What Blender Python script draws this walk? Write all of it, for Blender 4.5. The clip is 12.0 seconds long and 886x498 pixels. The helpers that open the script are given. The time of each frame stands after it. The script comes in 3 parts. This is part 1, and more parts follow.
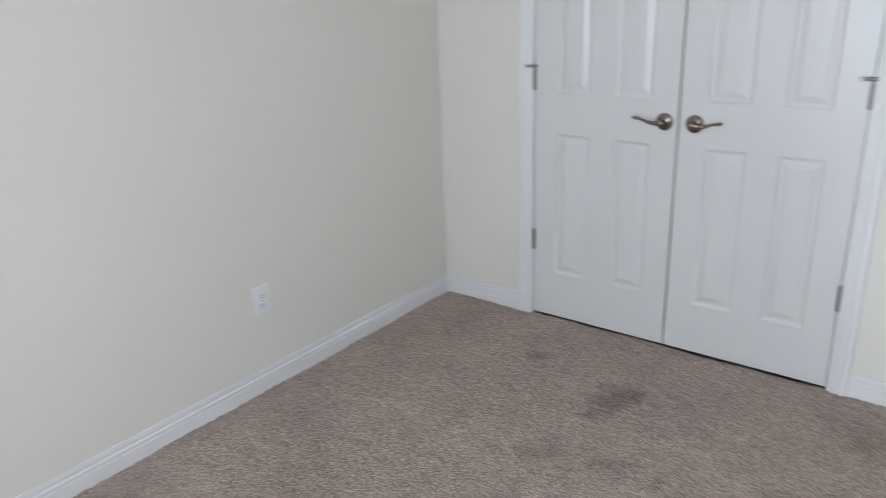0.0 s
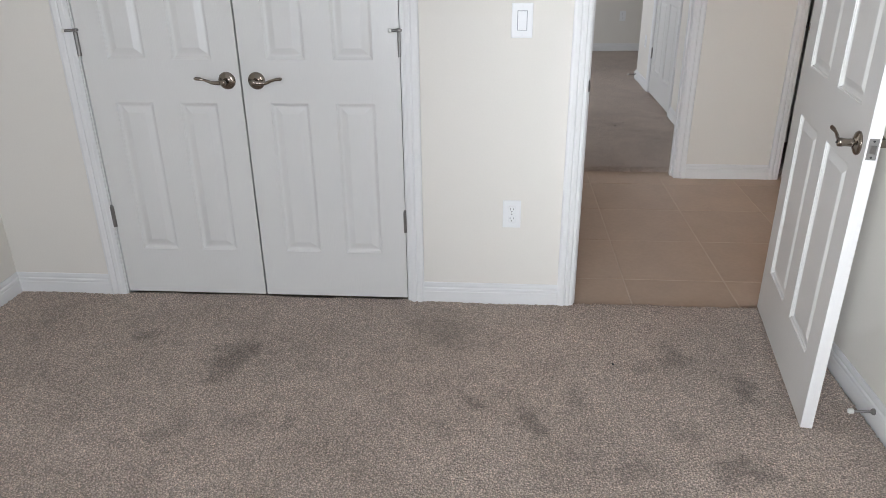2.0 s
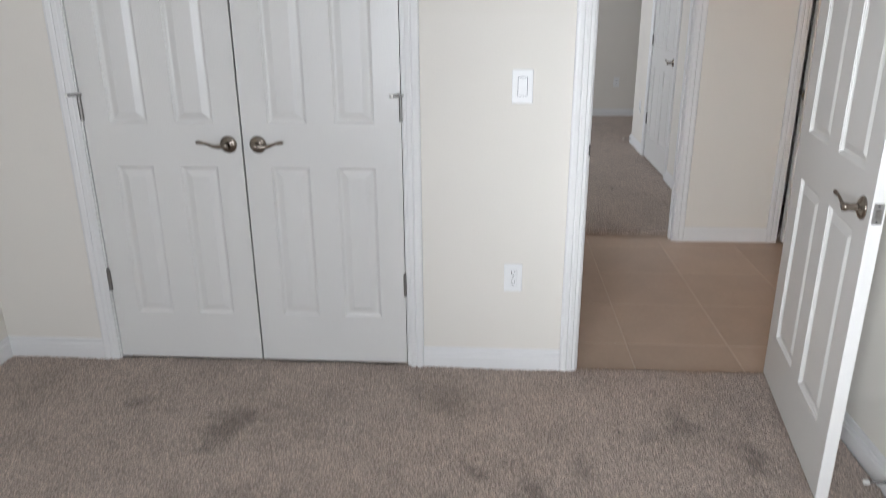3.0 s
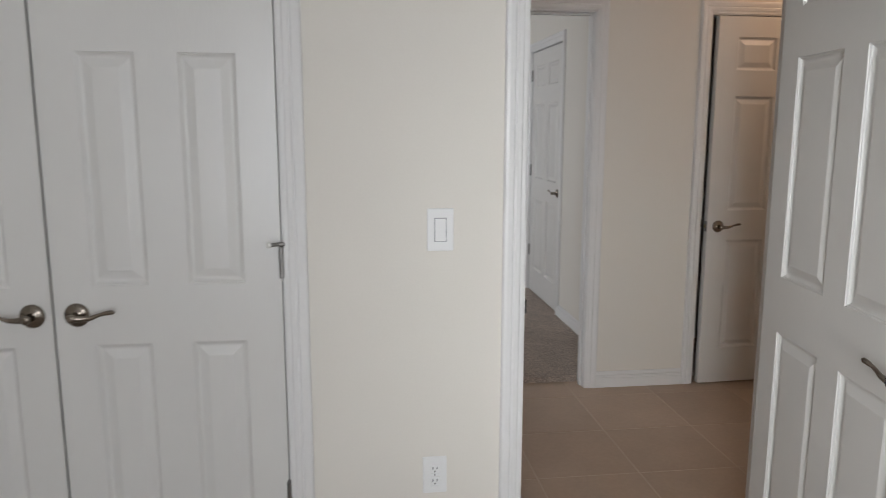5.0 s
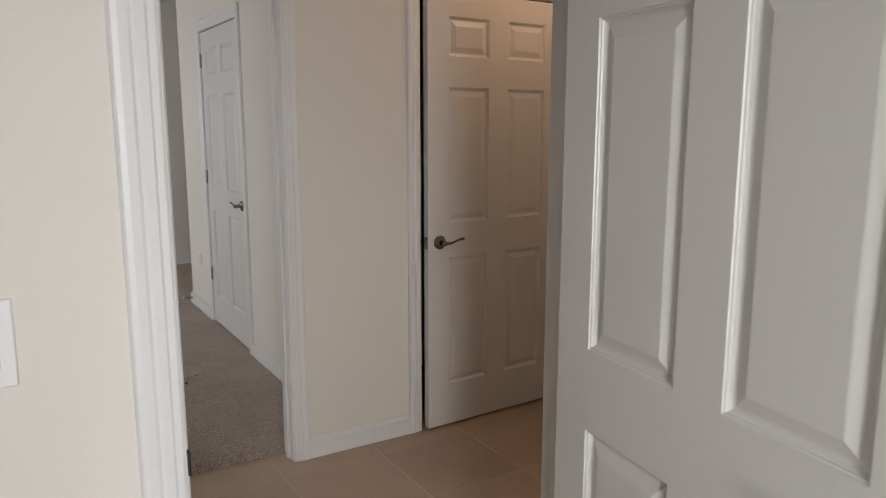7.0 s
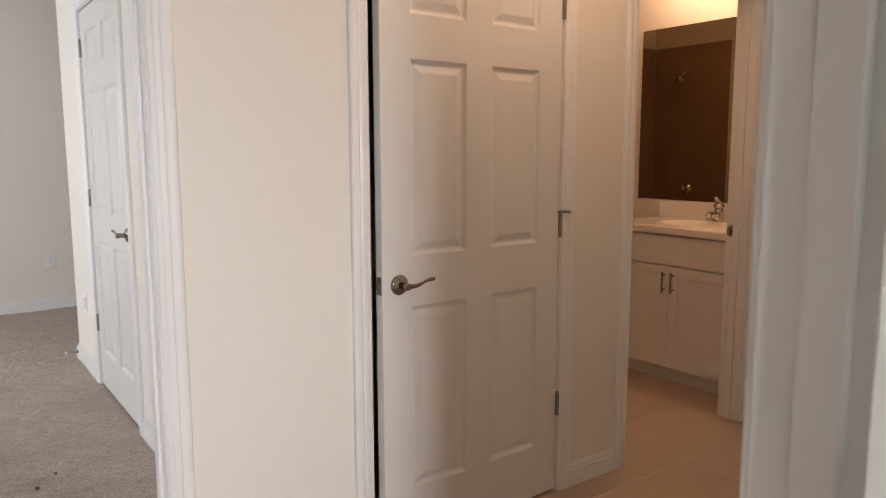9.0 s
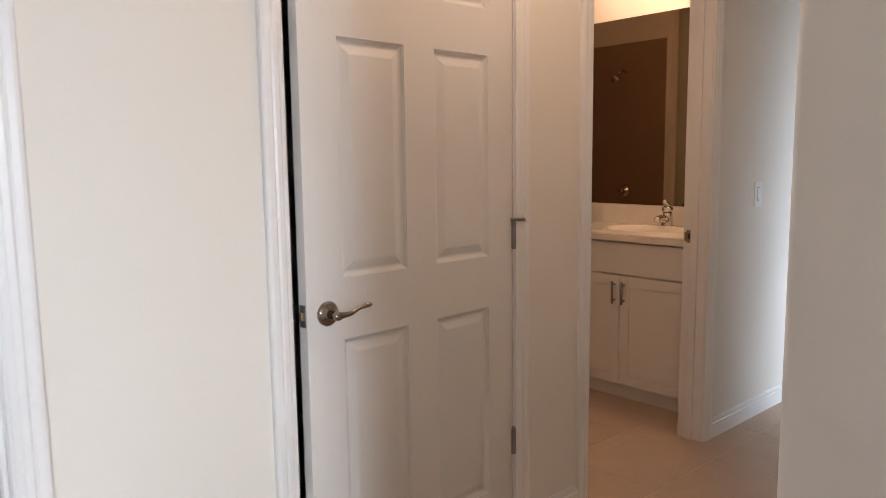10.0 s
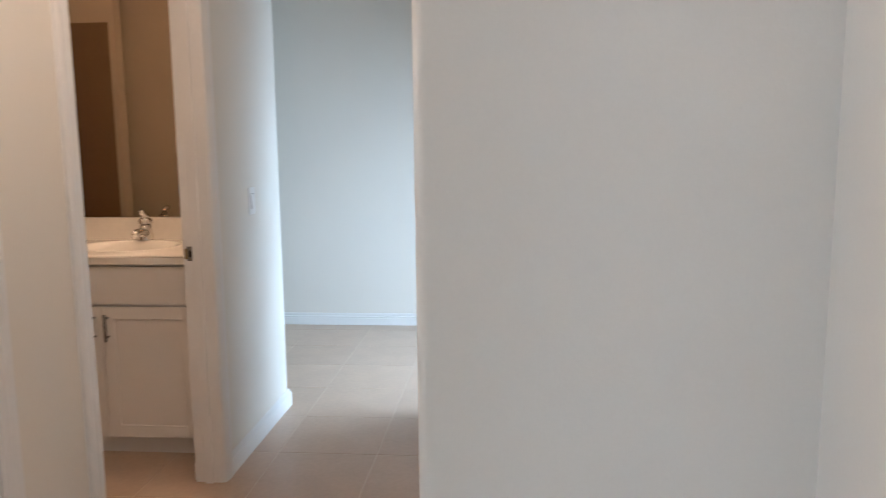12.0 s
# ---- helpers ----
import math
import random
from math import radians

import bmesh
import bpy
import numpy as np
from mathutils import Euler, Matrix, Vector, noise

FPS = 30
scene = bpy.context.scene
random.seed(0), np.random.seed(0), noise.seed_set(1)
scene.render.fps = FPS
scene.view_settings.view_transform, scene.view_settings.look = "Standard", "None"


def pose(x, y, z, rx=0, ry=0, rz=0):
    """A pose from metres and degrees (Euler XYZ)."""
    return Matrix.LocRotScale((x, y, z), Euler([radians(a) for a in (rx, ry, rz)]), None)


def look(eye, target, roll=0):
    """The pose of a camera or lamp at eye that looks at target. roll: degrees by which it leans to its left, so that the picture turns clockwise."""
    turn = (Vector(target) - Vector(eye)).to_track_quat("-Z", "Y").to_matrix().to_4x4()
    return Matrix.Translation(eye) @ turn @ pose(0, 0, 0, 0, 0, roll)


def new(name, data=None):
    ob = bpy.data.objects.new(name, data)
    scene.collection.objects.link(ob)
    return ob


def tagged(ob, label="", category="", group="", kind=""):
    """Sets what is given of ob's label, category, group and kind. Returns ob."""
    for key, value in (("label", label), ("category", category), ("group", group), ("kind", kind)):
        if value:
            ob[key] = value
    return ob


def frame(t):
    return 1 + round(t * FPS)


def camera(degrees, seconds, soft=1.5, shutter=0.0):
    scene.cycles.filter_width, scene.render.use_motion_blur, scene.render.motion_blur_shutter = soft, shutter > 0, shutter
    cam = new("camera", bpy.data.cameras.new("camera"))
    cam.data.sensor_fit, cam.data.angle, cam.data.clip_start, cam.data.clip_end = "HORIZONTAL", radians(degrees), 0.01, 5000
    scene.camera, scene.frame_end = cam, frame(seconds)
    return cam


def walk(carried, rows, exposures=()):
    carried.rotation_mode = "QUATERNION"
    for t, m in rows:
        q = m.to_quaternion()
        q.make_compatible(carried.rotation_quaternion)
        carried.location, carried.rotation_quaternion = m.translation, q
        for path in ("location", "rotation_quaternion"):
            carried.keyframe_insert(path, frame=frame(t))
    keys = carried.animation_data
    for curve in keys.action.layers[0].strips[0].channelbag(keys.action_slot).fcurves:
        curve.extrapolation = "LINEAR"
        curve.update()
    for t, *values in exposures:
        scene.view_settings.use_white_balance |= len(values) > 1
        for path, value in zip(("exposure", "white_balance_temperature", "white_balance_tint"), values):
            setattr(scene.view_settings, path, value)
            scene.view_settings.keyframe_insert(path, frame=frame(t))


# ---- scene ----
cam = camera(62.7, 12.0, soft=0.75, shutter=0.35)
PATH = [
    (0, (2.082, -2.669, 1.439), (0.917, -1.191, 0.761), -2.2),
    (0.5, (2.074, -2.693, 1.476), (1.336, -0.997, 0.715), -2.5),
    (1, (2.065, -2.722, 1.462), (1.751, -0.916, 0.661), -1.5),
    (1.5, (2.086, -2.734, 1.469), (1.938, -0.916, 0.651), -0.9),
    (2, (2.094, -2.734, 1.474), (1.954, -0.915, 0.656), -0.6),
    (2.5, (2.084, -2.73, 1.468), (1.947, -0.907, 0.657), -0.5),
    (3, (2.072, -2.703, 1.471), (1.941, -0.82, 0.809), -0.4),
    (3.2, (2.059, -2.673, 1.453), (1.933, -0.749, 0.924), -0.4),
    (4.8, (1.971, -2.133, 1.434), (2.113, -0.166, 1.101), 0.1),
    (5, (1.924, -2.043, 1.441), (2.175, -0.087, 1.11), 0.1),
    (5.5, (1.899, -1.855, 1.427), (2.395, 0.054, 1.093), -0.3),
    (6, (2.033, -1.615, 1.427), (2.722, 0.231, 1.086), -0.6),
    (6.5, (2.144, -1.392, 1.443), (3.043, 0.362, 1.101), -0.2),
    (7, (2.214, -1.119, 1.445), (3.244, 0.561, 1.105), -0.0),
    (7.2, (2.248, -1.023, 1.437), (3.3, 0.644, 1.097), 0.0),
    (8.8, (2.716, -0.27, 1.321), (3.841, 1.362, 1.05), -0.0),
    (9, (2.728, -0.187, 1.319), (3.889, 1.419, 1.054), -0.1),
    (9.5, (2.826, -0.007, 1.317), (4.078, 1.531, 1.057), -0.4),
    (10, (2.942, 0.162, 1.296), (4.264, 1.642, 1.048), -0.7),
    (10.5, (3.002, 0.306, 1.298), (4.475, 1.635, 1.05), -0.4),
    (11, (3.026, 0.486, 1.318), (4.778, 1.417, 1.068), -0.4),
    (11.5, (3.101, 0.599, 1.334), (5.025, 1.077, 1.07), -0.5),
    (12, (3.225, 0.637, 1.327), (5.199, 0.804, 1.055), -0.6),
]
EXPOSURES = [(0, -1.88, 6150, 10), (1, -1.9, 6350, 11), (3.2, -1.98, 6450, 11), (4.8, -2.42, 6700, 11), (7.2, -2.32, 7000, 13), (8.8, -1.45, 6950, 14),
             (10, -1.15, 6250, 11), (11, -0.75, 5500, 5), (12, -0.72, 5450, 3)]
walk(cam, [(t, look(eye, target, roll)) for t, eye, target, roll in PATH], EXPOSURES)

# ---- world and light ----
BED_W, BED2_W, PATIO_W, HALL_W, BATH_W = 200, 240, 92, 34, 16
world = bpy.data.worlds.new("sky")
scene.world = world
world.use_nodes = True
wn = world.node_tree.nodes
sky = wn.new("ShaderNodeTexSky")
sky.sky_type = "NISHITA"
sky.sun_disc = False
sky.sun_elevation = radians(52)
sky.sun_rotation = radians(160)
wn["Background"].inputs["Strength"].default_value = 0.12
world.node_tree.links.new(sky.outputs[0], wn["Background"].inputs["Color"])
sun_data = bpy.data.lights.new("sun", "SUN")
sun_data.energy, sun_data.angle, sun_data.color = 1.2, radians(10), (1.0, 0.95, 0.88)
sun = new("sun", sun_data)
sun.matrix_world = look((-10, -6, 18), (0, 0, 0))


def window_light(name, eye, target, w, h, watts, color=(0.83, 0.90, 1.0), spread=180):
    """Area lamp in a window's opening, in place of the sky light that enters."""
    d = bpy.data.lights.new(name, "AREA")
    d.spread = radians(spread)
    d.shape, d.size, d.size_y, d.energy, d.color = "RECTANGLE", w, h, watts, color
    ob = new(name, d)
    ob.matrix_world = look(eye, target)
    return ob


window_light("bedroom_window_light", (1.95, -3.84, 1.35), (2.0, -0.2, 0.75), 1.75, 1.5, BED_W, spread=180)
# added narrow beam through the doorway that brightens the hall wall
window_light("bedroom_window_hall_boost", (1.36, -3.835, 1.45), (3.95, 1.7, 0.62), 0.55, 1.2, 24, (0.90, 0.95, 1.0), 42)
window_light("second_bedroom_window_light", (-0.36, 4.9, 1.4), (3, 4.7, 0.5), 1.7, 1.4, BED2_W)
window_light("patio_door_light", (7.5, -0.61, 1.1), (7.7, 1.7, 0.0), 1.45, 1.9, PATIO_W, (0.74, 0.86, 1.0), 110)


def bulb(name, place, watts, radius=0.06, color=(1.0, 0.72, 0.50)):
    d = bpy.data.lights.new(name, "POINT")
    d.energy, d.shadow_soft_size, d.color = watts, radius, color
    ob = new(name, d)
    ob.location = place
    return ob


bulb("hall_ceiling_bulb", (4.53, 1.24, 2.36), HALL_W, 0.08, (1.0, 0.66, 0.45))
bulb("vanity_bulb", (6.54, 2.12, 2.43), BATH_W, 0.05, (1.0, 0.60, 0.36))
bulb("vanity_bulb", (6.54, 2.42, 2.43), BATH_W, 0.05, (1.0, 0.60, 0.36))
bulb("vanity_bulb", (6.54, 2.72, 2.43), BATH_W, 0.05, (1.0, 0.60, 0.36))


# ---- materials ----
def material(name, color, rough=0.6, metal=0.0, vary=0.06, scale=3.0, fine=180.0, bump=0.1, dist=0.002, stretch=(1, 1, 1), spec=0.5):
    m = bpy.data.materials.new(name)
    m.use_nodes = True
    nt = m.node_tree
    n, l = nt.nodes, nt.links
    b = n["Principled BSDF"]
    b.inputs["Roughness"].default_value, b.inputs["Metallic"].default_value = rough, metal
    b.inputs["Specular IOR Level"].default_value = spec
    tc = n.new("ShaderNodeTexCoord")
    mp = n.new("ShaderNodeMapping")
    mp.inputs["Scale"].default_value = stretch
    l.new(tc.outputs["Object"], mp.inputs["Vector"])
    big = n.new("ShaderNodeTexNoise")
    big.inputs["Scale"].default_value, big.inputs["Detail"].default_value = scale, 4
    l.new(tc.outputs["Object"], big.inputs["Vector"])
    small = n.new("ShaderNodeTexNoise")
    small.inputs["Scale"].default_value, small.inputs["Detail"].default_value = fine, 3
    l.new(mp.outputs[0], small.inputs["Vector"])
    add = n.new("ShaderNodeMath")
    add.operation = "MULTIPLY_ADD"
    add.inputs[1].default_value = 0.6
    l.new(big.outputs["Fac"], add.inputs[0])
    half = n.new("ShaderNodeMath")
    half.operation = "MULTIPLY"
    half.inputs[1].default_value = 0.4
    l.new(small.outputs["Fac"], half.inputs[0])
    l.new(half.outputs[0], add.inputs[2])
    ramp = n.new("ShaderNodeMapRange")
    ramp.inputs["From Min"].default_value, ramp.inputs["From Max"].default_value = 0.3, 0.7
    ramp.inputs["To Min"].default_value, ramp.inputs["To Max"].default_value = 1 - vary, 1 + vary
    l.new(add.outputs[0], ramp.inputs["Value"])
    mul = n.new("ShaderNodeVectorMath")
    mul.operation = "SCALE"
    mul.inputs[0].default_value = color
    l.new(ramp.outputs[0], mul.inputs["Scale"])
    l.new(mul.outputs[0], b.inputs["Base Color"])
    if bump:
        bp = n.new("ShaderNodeBump")
        bp.inputs["Strength"].default_value, bp.inputs["Distance"].default_value = bump, dist
        l.new(small.outputs["Fac"], bp.inputs["Height"])
        l.new(bp.outputs[0], b.inputs["Normal"])
    return m


WALL = material("cream_wall_paint", (0.765, 0.73, 0.67), 0.75, vary=0.02, scale=1.3, fine=140, bump=0.16, dist=0.002, spec=0.25)
CEIL = material("white_ceiling_paint", (0.80, 0.79, 0.76), 0.9, vary=0.03, scale=4, fine=60, bump=0.5, dist=0.004, spec=0.2)
TRIM = material("white_trim_paint", (0.78, 0.775, 0.765), 0.36, vary=0.025, scale=2.5, fine=90, bump=0.06, dist=0.001)
DOOR = material("white_door_paint", (0.72, 0.71, 0.685), 0.29, vary=0.02, scale=2.0, fine=34, bump=0.4, dist=0.0012, stretch=(9, 9, 0.5))
PANEL = material("white_panel_paint", (0.72, 0.71, 0.685), 0.29, vary=0.02, scale=2.0, fine=34, bump=0.3, dist=0.0008, stretch=(9, 9, 0.5))
NICKEL = material("satin_nickel", (0.27, 0.235, 0.20), 0.18, 1.0, vary=0.1, scale=20, fine=400, bump=0.04, dist=0.0005)
STEEL = material("brushed_steel_hinge", (0.27, 0.26, 0.25), 0.42, 1.0, vary=0.12, scale=25, fine=300, bump=0.05, dist=0.0005)
CHROME = material("chrome", (0.75, 0.73, 0.70), 0.1, 1.0, vary=0.04, scale=20, fine=300, bump=0.0)
PLASTIC = material("white_plastic", (0.82, 0.82, 0.81), 0.3, vary=0.01, scale=10, fine=300, bump=0.02, dist=0.0005)
DARK = material("dark_slot", (0.03, 0.03, 0.03), 0.6, vary=0.1, bump=0)
# grey that paints the shadow in the gap round a switch rocker
RIM = material("grey_shadow_rim", (0.34, 0.34, 0.35), 0.5, vary=0.02, bump=0)
RUBBER = material("white_rubber", (0.75, 0.74, 0.70), 0.7, vary=0.04, scale=30, bump=0)
CABINET = material("white_cabinet_paint", (0.78, 0.76, 0.73), 0.4, vary=0.02, scale=3, fine=120, bump=0.04, dist=0.0006)
COUNTER = material("cultured_marble", (0.82, 0.78, 0.71), 0.18, vary=0.05, scale=6, fine=40, bump=0.0)
SURROUND = material("tan_shower_surround", (0.30, 0.22, 0.15), 0.35, vary=0.08, scale=4, fine=60, bump=0.05, dist=0.001)
GROUT = material("pale_grout", (0.57, 0.48, 0.395), 0.9, vary=0.12, scale=6, fine=250, bump=0.3, dist=0.002)
GROUND = material("dry_ground", (0.22, 0.2, 0.15), 0.95, vary=0.3, scale=0.5, fine=6, bump=0.3, dist=0.02)
LIP = material("dark_steel", (0.10, 0.095, 0.09), 0.35, 1.0, vary=0.1, scale=30, bump=0)
LATCH = material("brass_latch", (0.35, 0.27, 0.16), 0.35, 1.0, vary=0.1, scale=30, bump=0)


def tile_material():
    m = material("beige_floor_tile", (0.45, 0.34, 0.255), 0.34, vary=0.10, scale=5.0, fine=45, bump=0.08, dist=0.002)
    n, l = m.node_tree.nodes, m.node_tree.links
    b = n["Principled BSDF"]
    src = b.inputs["Base Color"].links[0].from_socket
    info = n.new("ShaderNodeObjectInfo")
    r = n.new("ShaderNodeMapRange")
    r.inputs["To Min"].default_value, r.inputs["To Max"].default_value = 0.94, 1.06
    l.new(info.outputs["Random"], r.inputs["Value"])
    s = n.new("ShaderNodeVectorMath")
    s.operation = "SCALE"
    l.new(src, s.inputs[0])
    l.new(r.outputs[0], s.inputs["Scale"])
    l.new(s.outputs[0], b.inputs["Base Color"])
    return m


TILE = tile_material()


def carpet_material(name, color, stains):
    """Cut-pile carpet: speckled tufts, worn darker blotches and a few spills at (x, y, radius, depth)."""
    m = bpy.data.materials.new(name)
    m.use_nodes = True
    n, l = m.node_tree.nodes, m.node_tree.links
    b = n["Principled BSDF"]
    b.inputs["Roughness"].default_value = 0.95
    b.inputs["Specular IOR Level"].default_value = 0.1
    b.inputs["Sheen Weight"].default_value = 0.15
    tc = n.new("ShaderNodeTexCoord")

    def tex(scale, detail, rough=0.6, vec=None):
        t = n.new("ShaderNodeTexNoise")
        t.inputs["Scale"].default_value, t.inputs["Detail"].default_value, t.inputs["Roughness"].default_value = scale, detail, rough
        l.new(vec or tc.outputs["Object"], t.inputs["Vector"])
        return t

    def span(sock, a, z, lo, hi):
        r = n.new("ShaderNodeMapRange")
        for key, v in (("From Min", a), ("From Max", z), ("To Min", lo), ("To Max", hi)):
            r.inputs[key].default_value = v
        l.new(sock, r.inputs["Value"])
        return r.outputs[0]

    def times(a, c):
        t = n.new("ShaderNodeMath")
        t.operation = "MULTIPLY"
        l.new(a, t.inputs[0])
        l.new(c, t.inputs[1])
        return t.outputs[0]

    tuft = n.new("ShaderNodeTexVoronoi")
    tuft.inputs["Scale"].default_value = 150
    l.new(tc.outputs["Object"], tuft.inputs["Vector"])
    grain = tex(210, 3, 0.7)
    mid = tex(16, 4, 0.65)
    big = tex(2.6, 5, 0.62)
    f = times(span(grain.outputs["Fac"], 0.33, 0.67, 0.66, 1.34), span(mid.outputs["Fac"], 0.3, 0.7, 0.9, 1.1))
    f = times(f, span(tuft.outputs["Distance"], 0.25, 0.62, 1.15, 0.62))
    f = times(f, span(big.outputs["Fac"], 0.34, 0.6, 0.88, 1.06))
    wob = tex(7, 6, 0.75)
    shift = n.new("ShaderNodeVectorMath")
    shift.operation = "MULTIPLY_ADD"
    shift.inputs[1].default_value = (0.34, 0.34, 0)
    l.new(wob.outputs["Color"], shift.inputs[0])
    l.new(tc.outputs["Object"], shift.inputs[2])
    for x, y, r, depth in stains:
        d = n.new("ShaderNodeVectorMath")
        d.operation = "DISTANCE"
        d.inputs[1].default_value = (x + 0.17, y + 0.17, 0)
        l.new(shift.outputs[0], d.inputs[0])
        f = times(f, span(d.outputs["Value"], r * 0.4, r * 1.05, 1 - depth * 1.0, 1.0))
    mul = n.new("ShaderNodeVectorMath")
    mul.operation = "SCALE"
    mul.inputs[0].default_value = color
    l.new(f, mul.inputs["Scale"])
    l.new(mul.outputs[0], b.inputs["Base Color"])
    hgt = n.new("ShaderNodeMath")
    hgt.operation = "SUBTRACT"
    l.new(grain.outputs["Fac"], hgt.inputs[0])
    l.new(tuft.outputs["Distance"], hgt.inputs[1])
    bp = n.new("ShaderNodeBump")
    bp.inputs["Strength"].default_value, bp.inputs["Distance"].default_value = 0.8, 0.008
    l.new(hgt.outputs[0], bp.inputs["Height"])
    l.new(bp.outputs[0], b.inputs["Normal"])
    return m


STAINS = [
    (0.75, -0.37, 0.067, 0.3), (1.12, -0.51, 0.108, 0.34), (1.15, -0.43, 0.062, 0.2), (1.45, -0.85, 0.055, 0.26), (1.45, -0.53, 0.038, 0.2), (1.89, -0.6, 0.032, 0.2),
    (2.05, -0.73, 0.056, 0.3), (2.23, -0.81, 0.089, 0.4), (2.37, -0.66, 0.056, 0.26), (2.76, -0.4, 0.085, 0.34), (2.64, -0.46, 0.052, 0.18), (2.96, -0.59, 0.075, 0.36),
    (2.83, -1.0, 0.098, 0.34), (3.01, -1.02, 0.037, 0.3), (2.54, -1.02, 0.061, 0.22), (2.71, -0.84, 0.077, 0.2), (1.91, -0.24, 0.129, 0.16), (1.06, -0.93, 0.058, 0.26),
    (1.28, -0.86, 0.076, 0.18), (1.1, -0.61, 0.047, 0.3), (1.94, -0.33, 0.1, 0.14), (1.06, -0.84, 0.064, 0.18), (1.92, -0.86, 0.062, 0.1), (0.94, -0.99, 0.02, 0.3),
    (2.17, -0.68, 0.089, 0.12), (0.28, -0.2, 0.11, 0.12), (1.12, -0.24, 0.158, 0.1),
]
CARPET = carpet_material("taupe_carpet", (0.60, 0.492, 0.418), STAINS)
CARPET_2 = carpet_material("grey_taupe_carpet", (0.60, 0.495, 0.42), [(3.0, 3.0, 0.1, 0.12)])


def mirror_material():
    m = bpy.data.materials.new("dimmed_mirror_glass")
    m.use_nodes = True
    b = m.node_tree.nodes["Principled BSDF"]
    # brown tint darkens the reflection, standing in for a dimmer bathroom
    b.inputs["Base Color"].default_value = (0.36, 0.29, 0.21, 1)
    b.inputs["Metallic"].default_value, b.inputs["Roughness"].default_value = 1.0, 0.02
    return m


MIRROR = mirror_material()


def glass_material():
    m = bpy.data.materials.new("window_glass")
    m.use_nodes = True
    b = m.node_tree.nodes["Principled BSDF"]
    b.inputs["Transmission Weight"].default_value, b.inputs["Roughness"].default_value, b.inputs["IOR"].default_value = 1.0, 0.0, 1.45
    return m


GLASS = glass_material()


def glow_material(name, color, strength):
    m = bpy.data.materials.new(name)
    m.use_nodes = True
    b = m.node_tree.nodes["Principled BSDF"]
    b.inputs["Base Color"].default_value = (0.9, 0.88, 0.82, 1)
    b.inputs["Emission Color"].default_value, b.inputs["Emission Strength"].default_value = (*color, 1), strength
    return m


GLOW = glow_material("lit_frosted_glass", (1.0, 0.72, 0.45), 2.0)


# ---- mesh helpers ----
def link(name, bm, mat, smooth=False):
    me = bpy.data.meshes.new(name)
    bmesh.ops.recalc_face_normals(bm, faces=bm.faces)
    bm.to_mesh(me)
    bm.free()
    if smooth:
        for p in me.polygons:
            p.use_smooth = True
    me.materials.append(mat)
    return new(name, me)


def part(name, bm, mat, parent, label="", smooth=False):
    ob = link(name, bm, mat, smooth)
    ob.parent = parent
    return tagged(ob, label)


def box(bm, x0, y0, z0, x1, y1, z1, bevel=0.0, seg=2):
    b = bmesh.new()
    v = [b.verts.new(p) for p in ((x0, y0, z0), (x1, y0, z0), (x1, y1, z0), (x0, y1, z0), (x0, y0, z1), (x1, y0, z1), (x1, y1, z1), (x0, y1, z1))]
    for q in ((3, 2, 1, 0), (4, 5, 6, 7), (0, 1, 5, 4), (1, 2, 6, 5), (2, 3, 7, 6), (3, 0, 4, 7)):
        b.faces.new([v[i] for i in q])
    if bevel:
        bmesh.ops.bevel(b, geom=b.edges[:], offset=bevel, segments=seg, profile=0.5, affect="EDGES")
    merge(bm, b)
    return bm


def merge(bm, b, m=None):
    if m is not None:
        bmesh.ops.transform(b, matrix=m, verts=b.verts)
    me = bpy.data.meshes.new("tmp")
    b.to_mesh(me)
    b.free()
    bm.from_mesh(me)
    bpy.data.meshes.remove(me)
    return bm


def boxed(*a, **k):
    return box(bmesh.new(), *a, **k)


def lathe(profile, seg=28, m=None):
    """Turns (radius, height) pairs round z."""
    bm = bmesh.new()
    rings = []
    for r, h in profile:
        rings.append([bm.verts.new((r * math.cos(2 * math.pi * i / seg), r * math.sin(2 * math.pi * i / seg), h)) for i in range(seg)] if r > 1e-6 else [bm.verts.new((0, 0, h))])
    for a, b in zip(rings, rings[1:]):
        for i in range(seg):
            j = (i + 1) % seg
            if len(a) == 1 and len(b) == 1:
                continue
            if len(a) == 1:
                bm.faces.new((a[0], b[i], b[j]))
            elif len(b) == 1:
                bm.faces.new((a[i], a[j], b[0]))
            else:
                bm.faces.new((a[i], a[j], b[j], b[i]))
    if m is not None:
        bmesh.ops.transform(bm, matrix=m, verts=bm.verts)
    return bm


def tube(path, radii, seg=12, flat=1.0):
    """A bar along a path; radii per point; flat squeezes it across its own side axis."""
    bm = bmesh.new()
    pts = [Vector(p) for p in path]
    rings = []
    for i, p in enumerate(pts):
        d = (pts[min(i + 1, len(pts) - 1)] - pts[max(i - 1, 0)]).normalized()
        side = d.cross(Vector((0, 1, 0.001))).normalized()
        up = side.cross(d).normalized()
        r = radii[i]
        rings.append([bm.verts.new(p + side * (r * math.cos(a)) + up * (r * flat * math.sin(a))) for a in (2 * math.pi * k / seg for k in range(seg))])
    for a, b in zip(rings, rings[1:]):
        for i in range(seg):
            j = (i + 1) % seg
            bm.faces.new((a[i], a[j], b[j], b[i]))
    bm.faces.new(rings[0][::-1])
    bm.faces.new(rings[-1])
    return bm


def thing(name, label, category, group="", kind=""):
    return tagged(new(name), label, category, group, kind)


# ---- walls, floors, ceilings ----
T = 0.115
H = 2.60
DH = 2.06
JAMB = 0.018


